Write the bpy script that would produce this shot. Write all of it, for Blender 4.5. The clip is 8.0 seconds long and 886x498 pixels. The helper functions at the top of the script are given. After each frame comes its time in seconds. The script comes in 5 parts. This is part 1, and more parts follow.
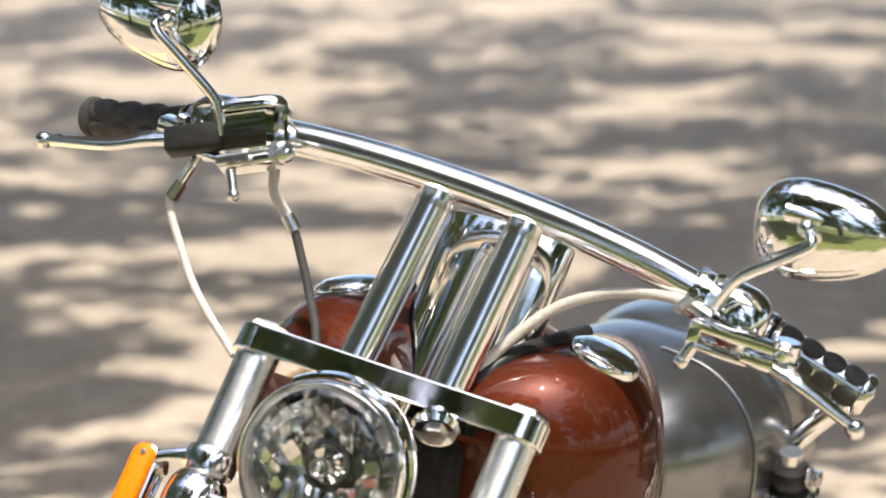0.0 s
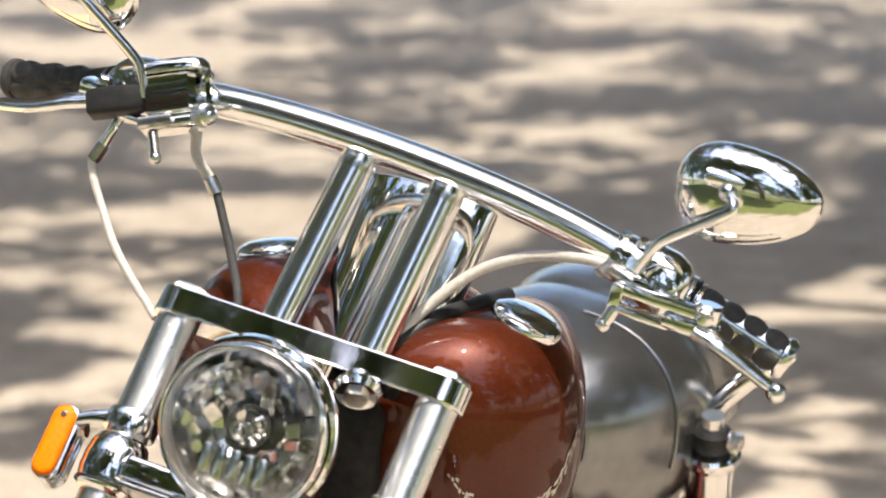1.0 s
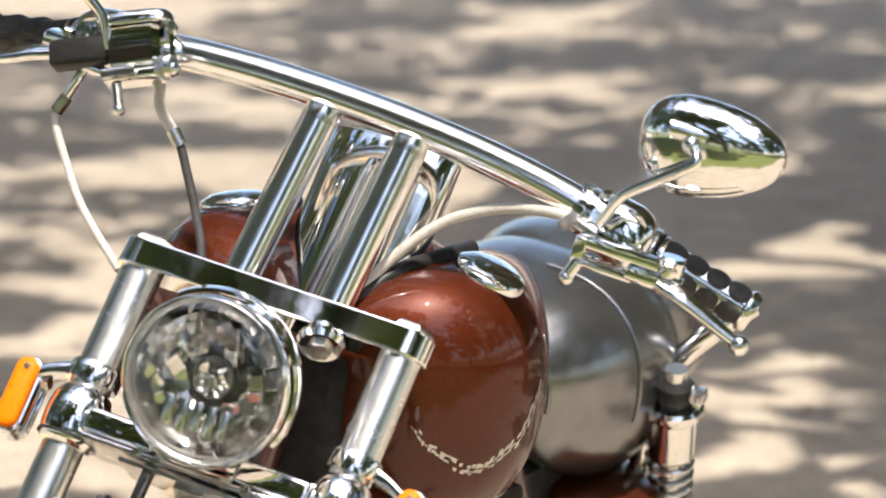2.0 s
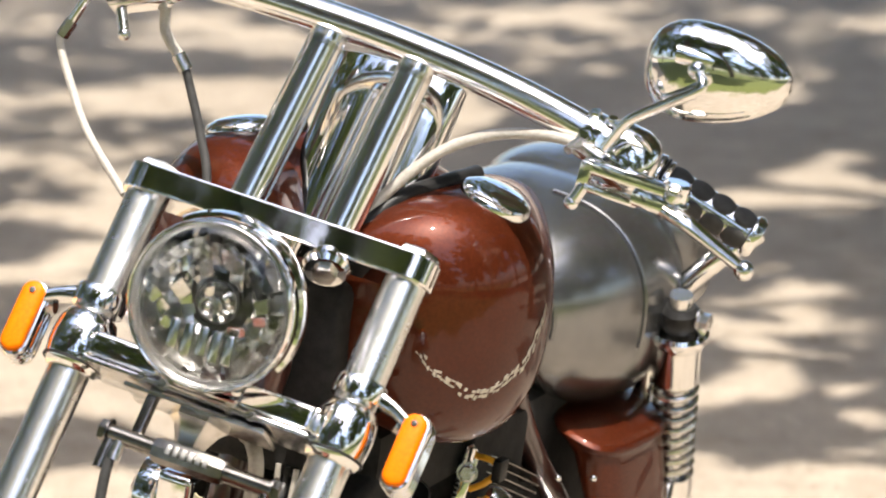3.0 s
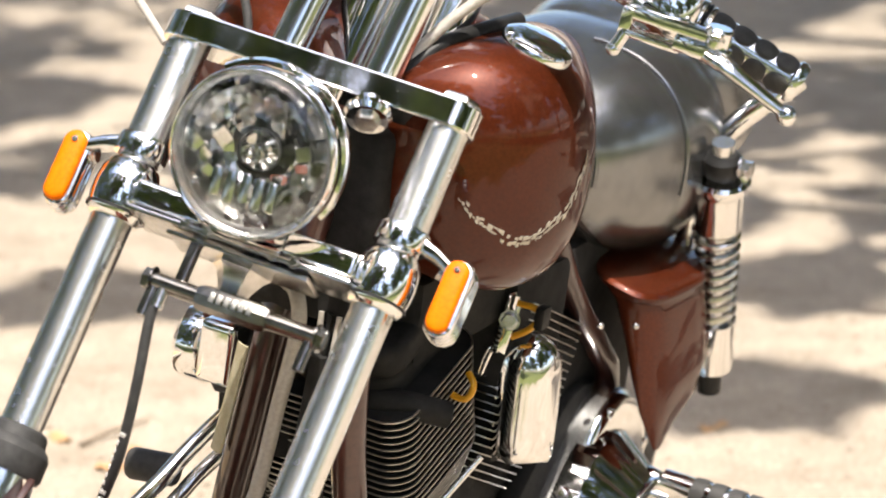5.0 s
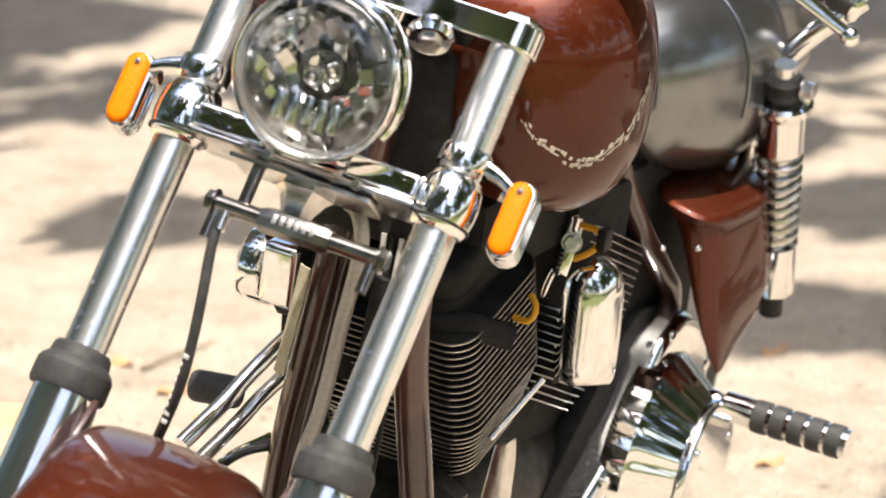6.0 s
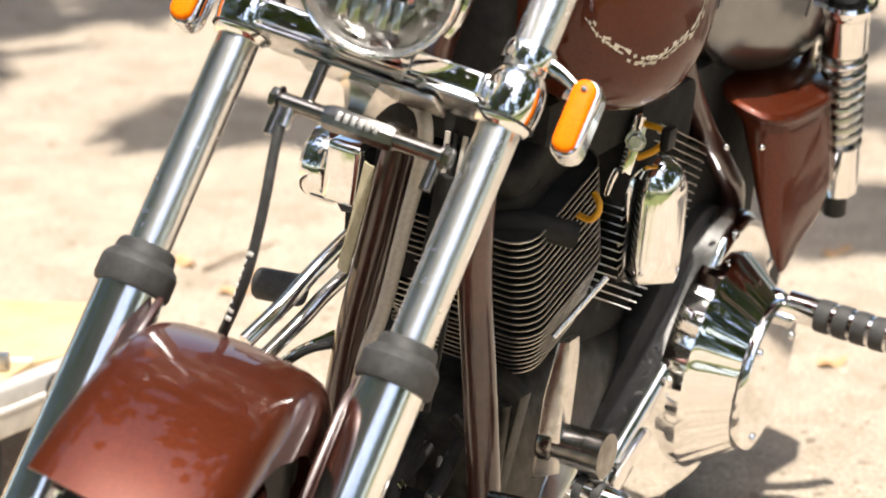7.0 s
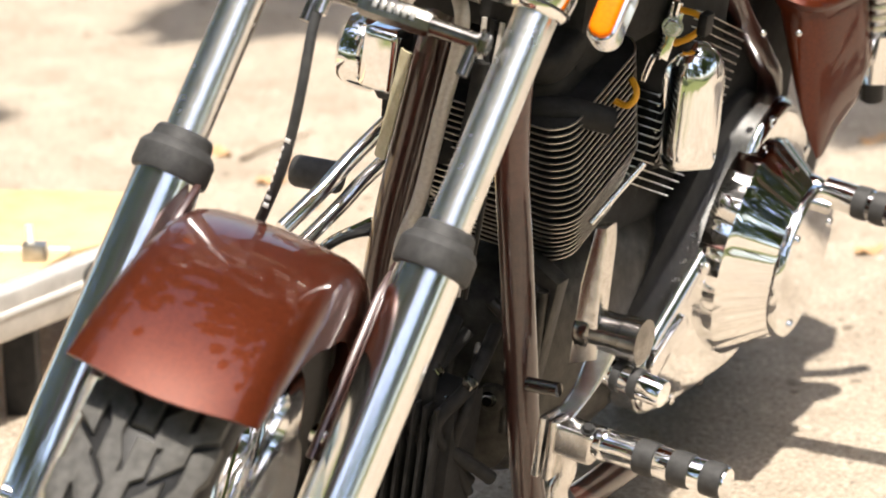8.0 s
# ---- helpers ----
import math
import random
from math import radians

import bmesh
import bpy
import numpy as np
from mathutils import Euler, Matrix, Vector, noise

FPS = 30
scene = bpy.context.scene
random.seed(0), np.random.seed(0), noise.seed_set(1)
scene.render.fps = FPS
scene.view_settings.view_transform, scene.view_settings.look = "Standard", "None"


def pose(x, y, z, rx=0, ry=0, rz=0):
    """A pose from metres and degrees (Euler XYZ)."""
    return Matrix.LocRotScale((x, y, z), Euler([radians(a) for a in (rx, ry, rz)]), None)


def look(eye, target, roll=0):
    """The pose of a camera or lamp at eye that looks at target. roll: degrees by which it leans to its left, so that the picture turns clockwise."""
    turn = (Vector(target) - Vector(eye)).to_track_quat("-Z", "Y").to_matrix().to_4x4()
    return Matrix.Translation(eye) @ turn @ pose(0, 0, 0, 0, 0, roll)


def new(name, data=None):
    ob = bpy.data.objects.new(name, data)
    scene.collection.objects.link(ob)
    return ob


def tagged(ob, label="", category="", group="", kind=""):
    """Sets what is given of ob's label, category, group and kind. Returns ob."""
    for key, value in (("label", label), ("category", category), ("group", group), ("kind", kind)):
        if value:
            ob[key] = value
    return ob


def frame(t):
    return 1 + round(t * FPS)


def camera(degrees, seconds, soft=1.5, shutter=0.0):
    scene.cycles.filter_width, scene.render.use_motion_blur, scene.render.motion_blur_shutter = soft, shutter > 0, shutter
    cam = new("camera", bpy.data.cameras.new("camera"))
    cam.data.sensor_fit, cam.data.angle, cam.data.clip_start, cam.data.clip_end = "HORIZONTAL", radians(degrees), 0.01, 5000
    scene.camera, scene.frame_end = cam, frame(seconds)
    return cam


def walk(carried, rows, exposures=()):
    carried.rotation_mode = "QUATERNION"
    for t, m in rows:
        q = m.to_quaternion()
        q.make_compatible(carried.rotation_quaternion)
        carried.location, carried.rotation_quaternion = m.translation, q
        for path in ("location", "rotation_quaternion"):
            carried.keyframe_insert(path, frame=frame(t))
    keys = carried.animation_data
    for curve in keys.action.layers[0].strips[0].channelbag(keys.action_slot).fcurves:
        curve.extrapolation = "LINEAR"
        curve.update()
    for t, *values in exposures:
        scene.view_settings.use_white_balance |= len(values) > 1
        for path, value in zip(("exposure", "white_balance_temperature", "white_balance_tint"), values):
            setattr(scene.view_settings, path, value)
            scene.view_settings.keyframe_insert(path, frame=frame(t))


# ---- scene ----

# ---------------------------------------------------------------- camera
cam = camera(14.0, 8.0, soft=1.9)
ROWS = [
    (0.0, -0.0074, 0.2802, 1.6498, 79.851, 0.610, 1.409),
    (0.5, -0.0042, 0.2800, 1.6482, 79.527, 0.700, 0.732),
    (1.0, -0.0018, 0.2798, 1.6471, 79.299, 0.266, 0.310),
    (2.5, 0.0012, 0.2786, 1.6412, 78.080, 0.091, -0.266),
    (3.0, 0.0005, 0.2780, 1.6384, 77.499, -0.018, -0.097),
    (3.5, 0.0000, 0.2775, 1.6359, 77.000, 0.0, 0.0),
    (4.0, -0.0004, 0.2768, 1.6330, 76.385, 0.220, 0.021),
    (5.5, -0.0046, 0.2747, 1.6250, 74.720, 0.523, 0.818),
    (6.0, -0.0072, 0.2738, 1.6221, 74.121, 0.720, 1.301),
    (6.5, -0.0096, 0.2727, 1.6186, 73.388, 0.722, 1.804),
    (7.0, -0.0119, 0.2715, 1.6150, 72.636, 0.917, 2.219),
    (7.5, -0.0134, 0.2703, 1.6114, 71.875, 1.115, 2.474),
    (8.0, -0.0146, 0.2688, 1.6072, 70.976, 1.257, 2.684),
]
walk(cam, [(t, pose(x, y, z, rx, ry, rz)) for t, x, y, z, rx, ry, rz in ROWS],
     exposures=[(0.0, 1.18), (4.0, 1.28), (5.5, 1.30), (8.0, 1.30)])
cam.data.dof.use_dof = True
cam.data.dof.focus_distance = 3.6
cam.data.dof.aperture_fstop = 6.3

# ---------------------------------------------------------------- light
SUN = Vector((0.10, -0.30, 0.95)).normalized()
world = bpy.data.worlds.new("world")
scene.world = world
world.use_nodes = True
wn = world.node_tree
sky = wn.nodes.new("ShaderNodeTexSky")
sky.sky_type = "NISHITA"
sky.sun_disc = False
sky.dust_density = 2.9
sky.ozone_density = 1.0
sky.sun_elevation = math.asin(SUN.z)
sky.sun_rotation = math.atan2(SUN.x, SUN.y)
wn.links.new(sky.outputs[0], wn.nodes["Background"].inputs[0])
wn.nodes["Background"].inputs[1].default_value = 0.15
sun_data = bpy.data.lights.new("sun", "SUN")
sun_data.energy = 3.2
sun_data.angle = radians(0.53)
sun_data.color = (1.0, 0.925, 0.83)
sun = new("sun", sun_data)
sun.matrix_world = look(SUN * 30, (0, 0, 0))

# ---------------------------------------------------------------- frames of the leaning machine
# columns: the bike's left, its back, its up (body) and the same of the turned fork
BODY = Matrix(((0.8842, 0.4429, 0.1483, -0.1408), (-0.4368, 0.8966, -0.0733, 3.6434), (-0.1654, 0.0, 0.9862, 0.9035), (0, 0, 0, 1)))
FORK = Matrix(((0.9143, 0.1517, 0.3756, -0.1461), (-0.3243, 0.8298, 0.4542, 3.6143), (-0.2427, -0.5371, 0.8079, 0.9223), (0, 0, 0, 1)))


# ---------------------------------------------------------------- materials
def material(name, color, rough=0.5, metal=0.0, coat=0.0, trans=0.0, ior=1.45):
    m = bpy.data.materials.new(name)
    m.use_nodes = True
    b = m.node_tree.nodes["Principled BSDF"]
    b.inputs["Base Color"].default_value = (*color, 1)
    b.inputs["Roughness"].default_value = rough
    b.inputs["Metallic"].default_value = metal
    b.inputs["Coat Weight"].default_value = coat
    b.inputs["Coat Roughness"].default_value = 0.03
    b.inputs["Transmission Weight"].default_value = trans
    b.inputs["IOR"].default_value = ior
    return m


def node(m, kind, **values):
    n = m.node_tree.nodes.new(kind)
    for key, value in values.items():
        n.inputs[key.replace("_", " ")].default_value = value
    return n


def wear(m, scale, low, high, rough=None, bump=0.0, fine=None, detail=6.0):
    """Two scales of noise in colour, roughness and relief."""
    t = m.node_tree
    b = t.nodes["Principled BSDF"]
    co = t.nodes.new("ShaderNodeTexCoord")
    n = node(m, "ShaderNodeTexNoise", Scale=scale, Detail=detail, Roughness=0.62)
    t.links.new(co.outputs["Object"], n.inputs["Vector"])
    ramp = t.nodes.new("ShaderNodeValToRGB")
    ramp.color_ramp.elements[0].position, ramp.color_ramp.elements[1].position = 0.32, 0.68
    ramp.color_ramp.elements[0].color, ramp.color_ramp.elements[1].color = (*low, 1), (*high, 1)
    t.links.new(n.outputs["Fac"], ramp.inputs["Fac"])
    t.links.new(ramp.outputs["Color"], b.inputs["Base Color"])
    f = node(m, "ShaderNodeTexNoise", Scale=fine or scale * 9, Detail=5.0)
    t.links.new(co.outputs["Object"], f.inputs["Vector"])
    if rough:
        r = t.nodes.new("ShaderNodeMapRange")
        r.inputs["To Min"].default_value, r.inputs["To Max"].default_value = rough
        t.links.new(f.outputs["Fac"], r.inputs["Value"])
        t.links.new(r.outputs["Result"], b.inputs["Roughness"])
    if bump:
        k = node(m, "ShaderNodeBump", Strength=bump, Distance=0.002)
        t.links.new(f.outputs["Fac"], k.inputs["Height"])
        t.links.new(k.outputs["Normal"], b.inputs["Normal"])
    return m


CHROME = wear(material("chrome", (0.86, 0.86, 0.86), 0.05, 1.0), 14, (0.82, 0.82, 0.82), (0.91, 0.91, 0.90), rough=(0.02, 0.09), bump=0.035, fine=45)
TUBE = wear(material("dusty_chrome", (0.88, 0.88, 0.88), 0.14, 1.0), 14, (0.86, 0.86, 0.86), (0.93, 0.93, 0.92), rough=(0.13, 0.19), bump=0.02, fine=45)
WORN = wear(material("worn_chrome", (0.7, 0.69, 0.66), 0.15, 1.0), 60, (0.55, 0.53, 0.50), (0.82, 0.81, 0.79), rough=(0.10, 0.28), bump=0.15)
STEEL = wear(material("ground_steel", (0.8, 0.8, 0.8), 0.2, 1.0), 8, (0.80, 0.80, 0.79), (0.88, 0.88, 0.87), rough=(0.24, 0.29))
ALU = wear(material("cast_aluminium", (0.6, 0.6, 0.58), 0.4, 1.0), 40, (0.30, 0.29, 0.27), (0.60, 0.59, 0.56), rough=(0.28, 0.5), bump=0.2)
PAINT = wear(material("brown_paint", (0.06, 0.0125, 0.0040), 0.5, 0.5, 0.65), 260, (0.060, 0.0112, 0.0032), (0.086, 0.0164, 0.0048), rough=(0.46, 0.56), fine=900)
PAINT.node_tree.nodes["Principled BSDF"].inputs["Specular IOR Level"].default_value = 0.1
DARKPAINT = wear(material("dark_brown_paint", (0.04, 0.014, 0.010), 0.35, 0.0, 1.0), 120, (0.032, 0.011, 0.008), (0.055, 0.020, 0.014), rough=(0.22, 0.4))
BLACK = wear(material("black_enamel", (0.015, 0.015, 0.015), 0.4), 60, (0.011, 0.011, 0.011), (0.024, 0.0235, 0.023), rough=(0.30, 0.55), bump=0.1)
BLACK.node_tree.nodes["Principled BSDF"].inputs["Specular IOR Level"].default_value = 0.28
# dull black that puts the deep shade among the inner parts into their colour
SHADED_BLACK = wear(material("shaded_matte_black", (0.012, 0.012, 0.012), 0.8), 40, (0.015, 0.0147, 0.0142), (0.032, 0.031, 0.030), rough=(0.6, 0.85), bump=0.15)
SHADED_BLACK.node_tree.nodes["Principled BSDF"].inputs["Specular IOR Level"].default_value = 0.2
CASE = wear(material("dull_cast_case", (0.1, 0.1, 0.09), 0.5, 0.6), 45, (0.022, 0.021, 0.018), (0.075, 0.070, 0.060), rough=(0.35, 0.6), bump=0.3)
DULL = wear(material("dull_steel", (0.4, 0.4, 0.38), 0.3, 1.0), 60, (0.17, 0.16, 0.15), (0.34, 0.33, 0.31), rough=(0.14, 0.28), bump=0.015)
RUBBER = wear(material("black_rubber", (0.03, 0.03, 0.03), 0.65), 90, (0.026, 0.026, 0.026), (0.05, 0.049, 0.047), rough=(0.5, 0.7), bump=0.25)
TYRE = wear(material("tyre_rubber", (0.1, 0.1, 0.09), 0.8), 70, (0.055, 0.053, 0.049), (0.115, 0.110, 0.102), rough=(0.55, 0.85), bump=0.5)
LEATHER = wear(material("grey_leather", (0.3, 0.3, 0.3), 0.25, 0.9, 0.3), 35, (0.20, 0.205, 0.209), (0.255, 0.258, 0.260), rough=(0.18, 0.24), bump=0.03, fine=420)
LEATHER.node_tree.nodes["Principled BSDF"].inputs["Coat IOR"].default_value = 1.5
LEATHER.node_tree.nodes["Principled BSDF"].inputs["Coat Roughness"].default_value = 0.26
AMBER = wear(material("amber_lens", (0.85, 0.16, 0.0), 0.5, 0.0, 0.0), 260, (0.80, 0.15, 0.0), (0.92, 0.20, 0.0), rough=(0.35, 0.5), bump=0.12, fine=380)
AMBER.node_tree.nodes["Principled BSDF"].inputs["Specular IOR Level"].default_value = 0.15
GLASS = material("clear_glass", (1, 1, 1), 0.0, 0.0, 0.0, 1.0, 1.45)
MIRROR = wear(material("reflector", (0.8, 0.8, 0.78), 0.08, 1.0), 40, (0.66, 0.665, 0.65), (0.84, 0.84, 0.82), rough=(0.03, 0.12), bump=0.2, fine=70)
SILVER = material("silver_paint", (0.62, 0.57, 0.48), 0.45, 0.3)
TAPE = wear(material("old_label", (0.5, 0.45, 0.3), 0.6), 80, (0.42, 0.37, 0.22), (0.58, 0.53, 0.37), bump=0.2)
HOSE = wear(material("pale_sheath", (0.6, 0.55, 0.48), 0.3, 0.0, 0.6), 220, (0.44, 0.405, 0.355), (0.56, 0.525, 0.47), rough=(0.25, 0.45), bump=0.3)
YELLOW = material("yellow_plastic", (0.75, 0.36, 0.02), 0.4)
WHITE = material("white_print", (0.75, 0.74, 0.7), 0.5)
PLY = wear(material("plywood", (0.68, 0.5, 0.24), 0.6), 8, (0.50, 0.345, 0.17), (0.63, 0.48, 0.28), bump=0.2)
GALV = wear(material("galvanised_steel", (0.6, 0.58, 0.53), 0.45, 0.4), 30, (0.52, 0.5, 0.46), (0.70, 0.67, 0.62), rough=(0.35, 0.55))
BARK = wear(material("bark", (0.2, 0.15, 0.1), 0.9), 12, (0.12, 0.09, 0.06), (0.27, 0.21, 0.15), bump=0.8)
LEAF = wear(material("leaves", (0.12, 0.17, 0.04), 0.45), 3, (0.07, 0.11, 0.02), (0.20, 0.25, 0.06))


# ---------------------------------------------------------------- mesh helpers
def shade(bm, angle=38):
    bm.normal_update()
    for f in bm.faces:
        f.smooth = True
    lim = radians(angle)
    for e in bm.edges:
        e.smooth = not (len(e.link_faces) == 2 and e.calc_face_angle(0) > lim)


PLACED = {}


def thing(name, where, label, category, group="", kind=""):
    ob = new(name)
    ob.empty_display_size = 0.1
    ob.matrix_basis = Matrix.Translation(where)
    PLACED[ob] = Matrix.Translation(where)
    return tagged(ob, label, category, group, kind)


def part(name, bm, mat, parent, label="", at=None, angle=38):
    """Links a bmesh, built in the frame `at`, as one mesh under a thing or a part."""
    shade(bm, angle)
    me = bpy.data.meshes.new(name)
    bm.to_mesh(me)
    bm.free()
    for m in mat if isinstance(mat, (list, tuple)) else [mat]:
        me.materials.append(m)
    ob = new(name, me)
    at = at or Matrix()
    if parent:
        ob.parent = parent
        ob.matrix_basis = PLACED[parent].inverted() @ at
    else:
        ob.matrix_basis = at
    PLACED[ob] = at
    if label:
        tagged(ob, label)
    return ob


def box(x0, x1, y0, y1, z0, z1, bevel=0.003, bm=None, m=None, segments=2):
    own = bmesh.new()
    bmesh.ops.create_cube(own, size=1)
    for v in own.verts:
        v.co = Vector(((x0 + x1) / 2 + v.co.x * (x1 - x0), (y0 + y1) / 2 + v.co.y * (y1 - y0), (z0 + z1) / 2 + v.co.z * (z1 - z0)))
    if bevel:
        bmesh.ops.bevel(own, geom=own.edges[:], offset=bevel, segments=segments, profile=0.6, affect="EDGES")
    if m:
        own.transform(m)
    return merge(bm, own)


def merge(bm, own):
    if bm is None:
        return own
    me = bpy.data.meshes.new("join")
    own.to_mesh(me)
    own.free()
    bm.from_mesh(me)
    bpy.data.meshes.remove(me)
    return bm


def smooth_path(pts, n=8):
    """Catmull-Rom through the points."""
    p = [Vector(q) for q in pts]
    p = [p[0] * 2 - p[1]] + p + [p[-1] * 2 - p[-2]]
    out = []
    for i in range(1, len(p) - 2):
        for k in range(n):
            t = k / n
            a, b, c, d = p[i - 1:i + 3]
            out.append(0.5 * (2 * b + (c - a) * t + (2 * a - 5 * b + 4 * c - d) * t * t + (3 * b - a - 3 * c + d) * t ** 3))
    out.append(p[-2])
    return out


def tube(pts, r, sides=20, n=8, bm=None, smooth=True, caps=True):
    """A round bar along a path; r is a number or a function of the share 0..1 of the way."""
    own = bmesh.new()
    path = smooth_path(pts, n) if smooth and len(pts) > 2 else [Vector(p) for p in pts]
    up = Vector((0.13, 0.31, 0.94))
    rings = []
    for i, c in enumerate(path):
        d = (path[min(i + 1, len(path) - 1)] - path[max(i - 1, 0)]).normalized()
        side = d.cross(up).normalized()
        up = side.cross(d).normalized()
        rr = r(i / (len(path) - 1)) if callable(r) else r
        rings.append([own.verts.new(c + rr * (math.cos(a) * side + math.sin(a) * up)) for a in (2 * math.pi * k / sides for k in range(sides))])
    for a, b in zip(rings, rings[1:]):
        for k in range(sides):
            own.faces.new((a[k], a[(k + 1) % sides], b[(k + 1) % sides], b[k]))
    if caps:
        own.faces.new(rings[0][::-1])
        own.faces.new(rings[-1])
    bmesh.ops.recalc_face_normals(own, faces=own.faces[:])
    return merge(bm, own)


def lathe(profile, m=None, sides=40, bm=None, close=True):
    """Turns (radius, height) round the z axis of the pose m."""
    own = bmesh.new()
    rings = []
    for r, z in profile:
        if r < 1e-5:
            rings.append([own.verts.new((0, 0, z))])
        else:
            rings.append([own.verts.new((r * math.cos(2 * math.pi * k / sides), r * math.sin(2 * math.pi * k / sides), z)) for k in range(sides)])
    for a, b in zip(rings, rings[1:]):
        for k in range(sides):
            j = (k + 1) % sides
            if len(a) == 1 and len(b) == 1:
                continue
            if len(a) == 1:
                own.faces.new((a[0], b[j], b[k]))
            elif len(b) == 1:
                own.faces.new((a[k], a[j], b[0]))
            else:
                own.faces.new((a[k], a[j], b[j], b[k]))
    if close:
        for ring, flip in ((rings[0], True), (rings[-1], False)):
            if len(ring) > 1:
                own.faces.new(ring[::-1] if flip else ring)
    bmesh.ops.recalc_face_normals(own, faces=own.faces[:])
    if m:
        own.transform(m)
    return merge(bm, own)


def axis(origin, direction, side=(1, 0, 0)):
    """A pose whose z axis runs along direction."""
    z = Vector(direction).normalized()
    if abs(Vector(side).normalized().dot(z)) > 0.999:
        side = (0, 0, 1)
    x = Vector(side) - z * Vector(side).dot(z)
    x.normalize()
    y = z.cross(x)
    return Matrix(((x.x, y.x, z.x, origin[0]), (x.y, y.y, z.y, origin[1]), (x.z, y.z, z.z, origin[2]), (0, 0, 0, 1)))


def loft(rings, bm=None, closed=True, caps=True):
    own = bmesh.new()
    vs = [[own.verts.new(p) for p in ring] for ring in rings]
    for a, b in zip(vs, vs[1:]):
        n = len(a)
        for k in range(n if closed else n - 1):
            own.faces.new((a[k], a[(k + 1) % n], b[(k + 1) % n], b[k]))
    if caps:
        own.faces.new(vs[0][::-1])
        own.faces.new(vs[-1])
    bmesh.ops.recalc_face_normals(own, faces=own.faces[:])
    return merge(bm, own)


def prism(outline, d0, d1, m=None, bevel=0.003, bm=None, segments=2):
    """An outline of (x, y) drawn out along z from d0 to d1, with rounded edges."""
    own = bmesh.new()
    low = [own.verts.new((x, y, d0)) for x, y in outline]
    top = [own.verts.new((x, y, d1)) for x, y in outline]
    n = len(outline)
    for k in range(n):
        own.faces.new((low[k], low[(k + 1) % n], top[(k + 1) % n], top[k]))
    a, b = own.faces.new(low[::-1]), own.faces.new(top)
    bmesh.ops.recalc_face_normals(own, faces=own.faces[:])
    if bevel:
        bmesh.ops.bevel(own, geom=list({e for f in (a, b) for e in f.edges}), offset=bevel, segments=segments, profile=0.5, affect="EDGES")
    if m:
        own.transform(m)
    return merge(bm, own)


def stadium(w, h, n=10):
    r = w / 2
    return [(r * math.cos(a), (h / 2 - r) + r * math.sin(a)) for a in (math.pi * k / n for k in range(n + 1))] + \
           [(-r * math.cos(a), -(h / 2 - r) - r * math.sin(a)) for a in (math.pi * k / n for k in range(n + 1))]


def superring(c, ax, ay, rx, ry, power=2.4, n=40):
    """A rounded ring about c in the plane of the two unit axes."""
    c, ax, ay = Vector(c), Vector(ax), Vector(ay)
    out = []
    for k in range(n):
        a = 2 * math.pi * k / n
        ca, sa = math.cos(a), math.sin(a)
        out.append(c + ax * rx * math.copysign(abs(ca) ** (2 / power), ca) + ay * ry * math.copysign(abs(sa) ** (2 / power), sa))
    return out


def ball(c, r, bm=None, m=None, squash=(1, 1, 1), u=20, v=14):
    own = bmesh.new()
    bmesh.ops.create_uvsphere(own, u_segments=u, v_segments=v, radius=r)
    for q in own.verts:
        q.co = Vector((q.co.x * squash[0], q.co.y * squash[1], q.co.z * squash[2]))
    if m:
        own.transform(m)
    own.transform(Matrix.Translation(c))
    return merge(bm, own)


def bolt(c, d, r=0.008, h=0.008, bm=None):
    """A hexagon head with a washer."""
    m = axis(c, d, (0.3, 0.5, 0.8))
    b = lathe([(r * 1.25, 0), (r * 1.25, 0.002), (r * 0.9, 0.002)], m, 16, bm)
    return lathe([(0, 0.001), (r, 0.001), (r, h - 0.001), (r * 0.85, h), (0, h)], m, 6, b)


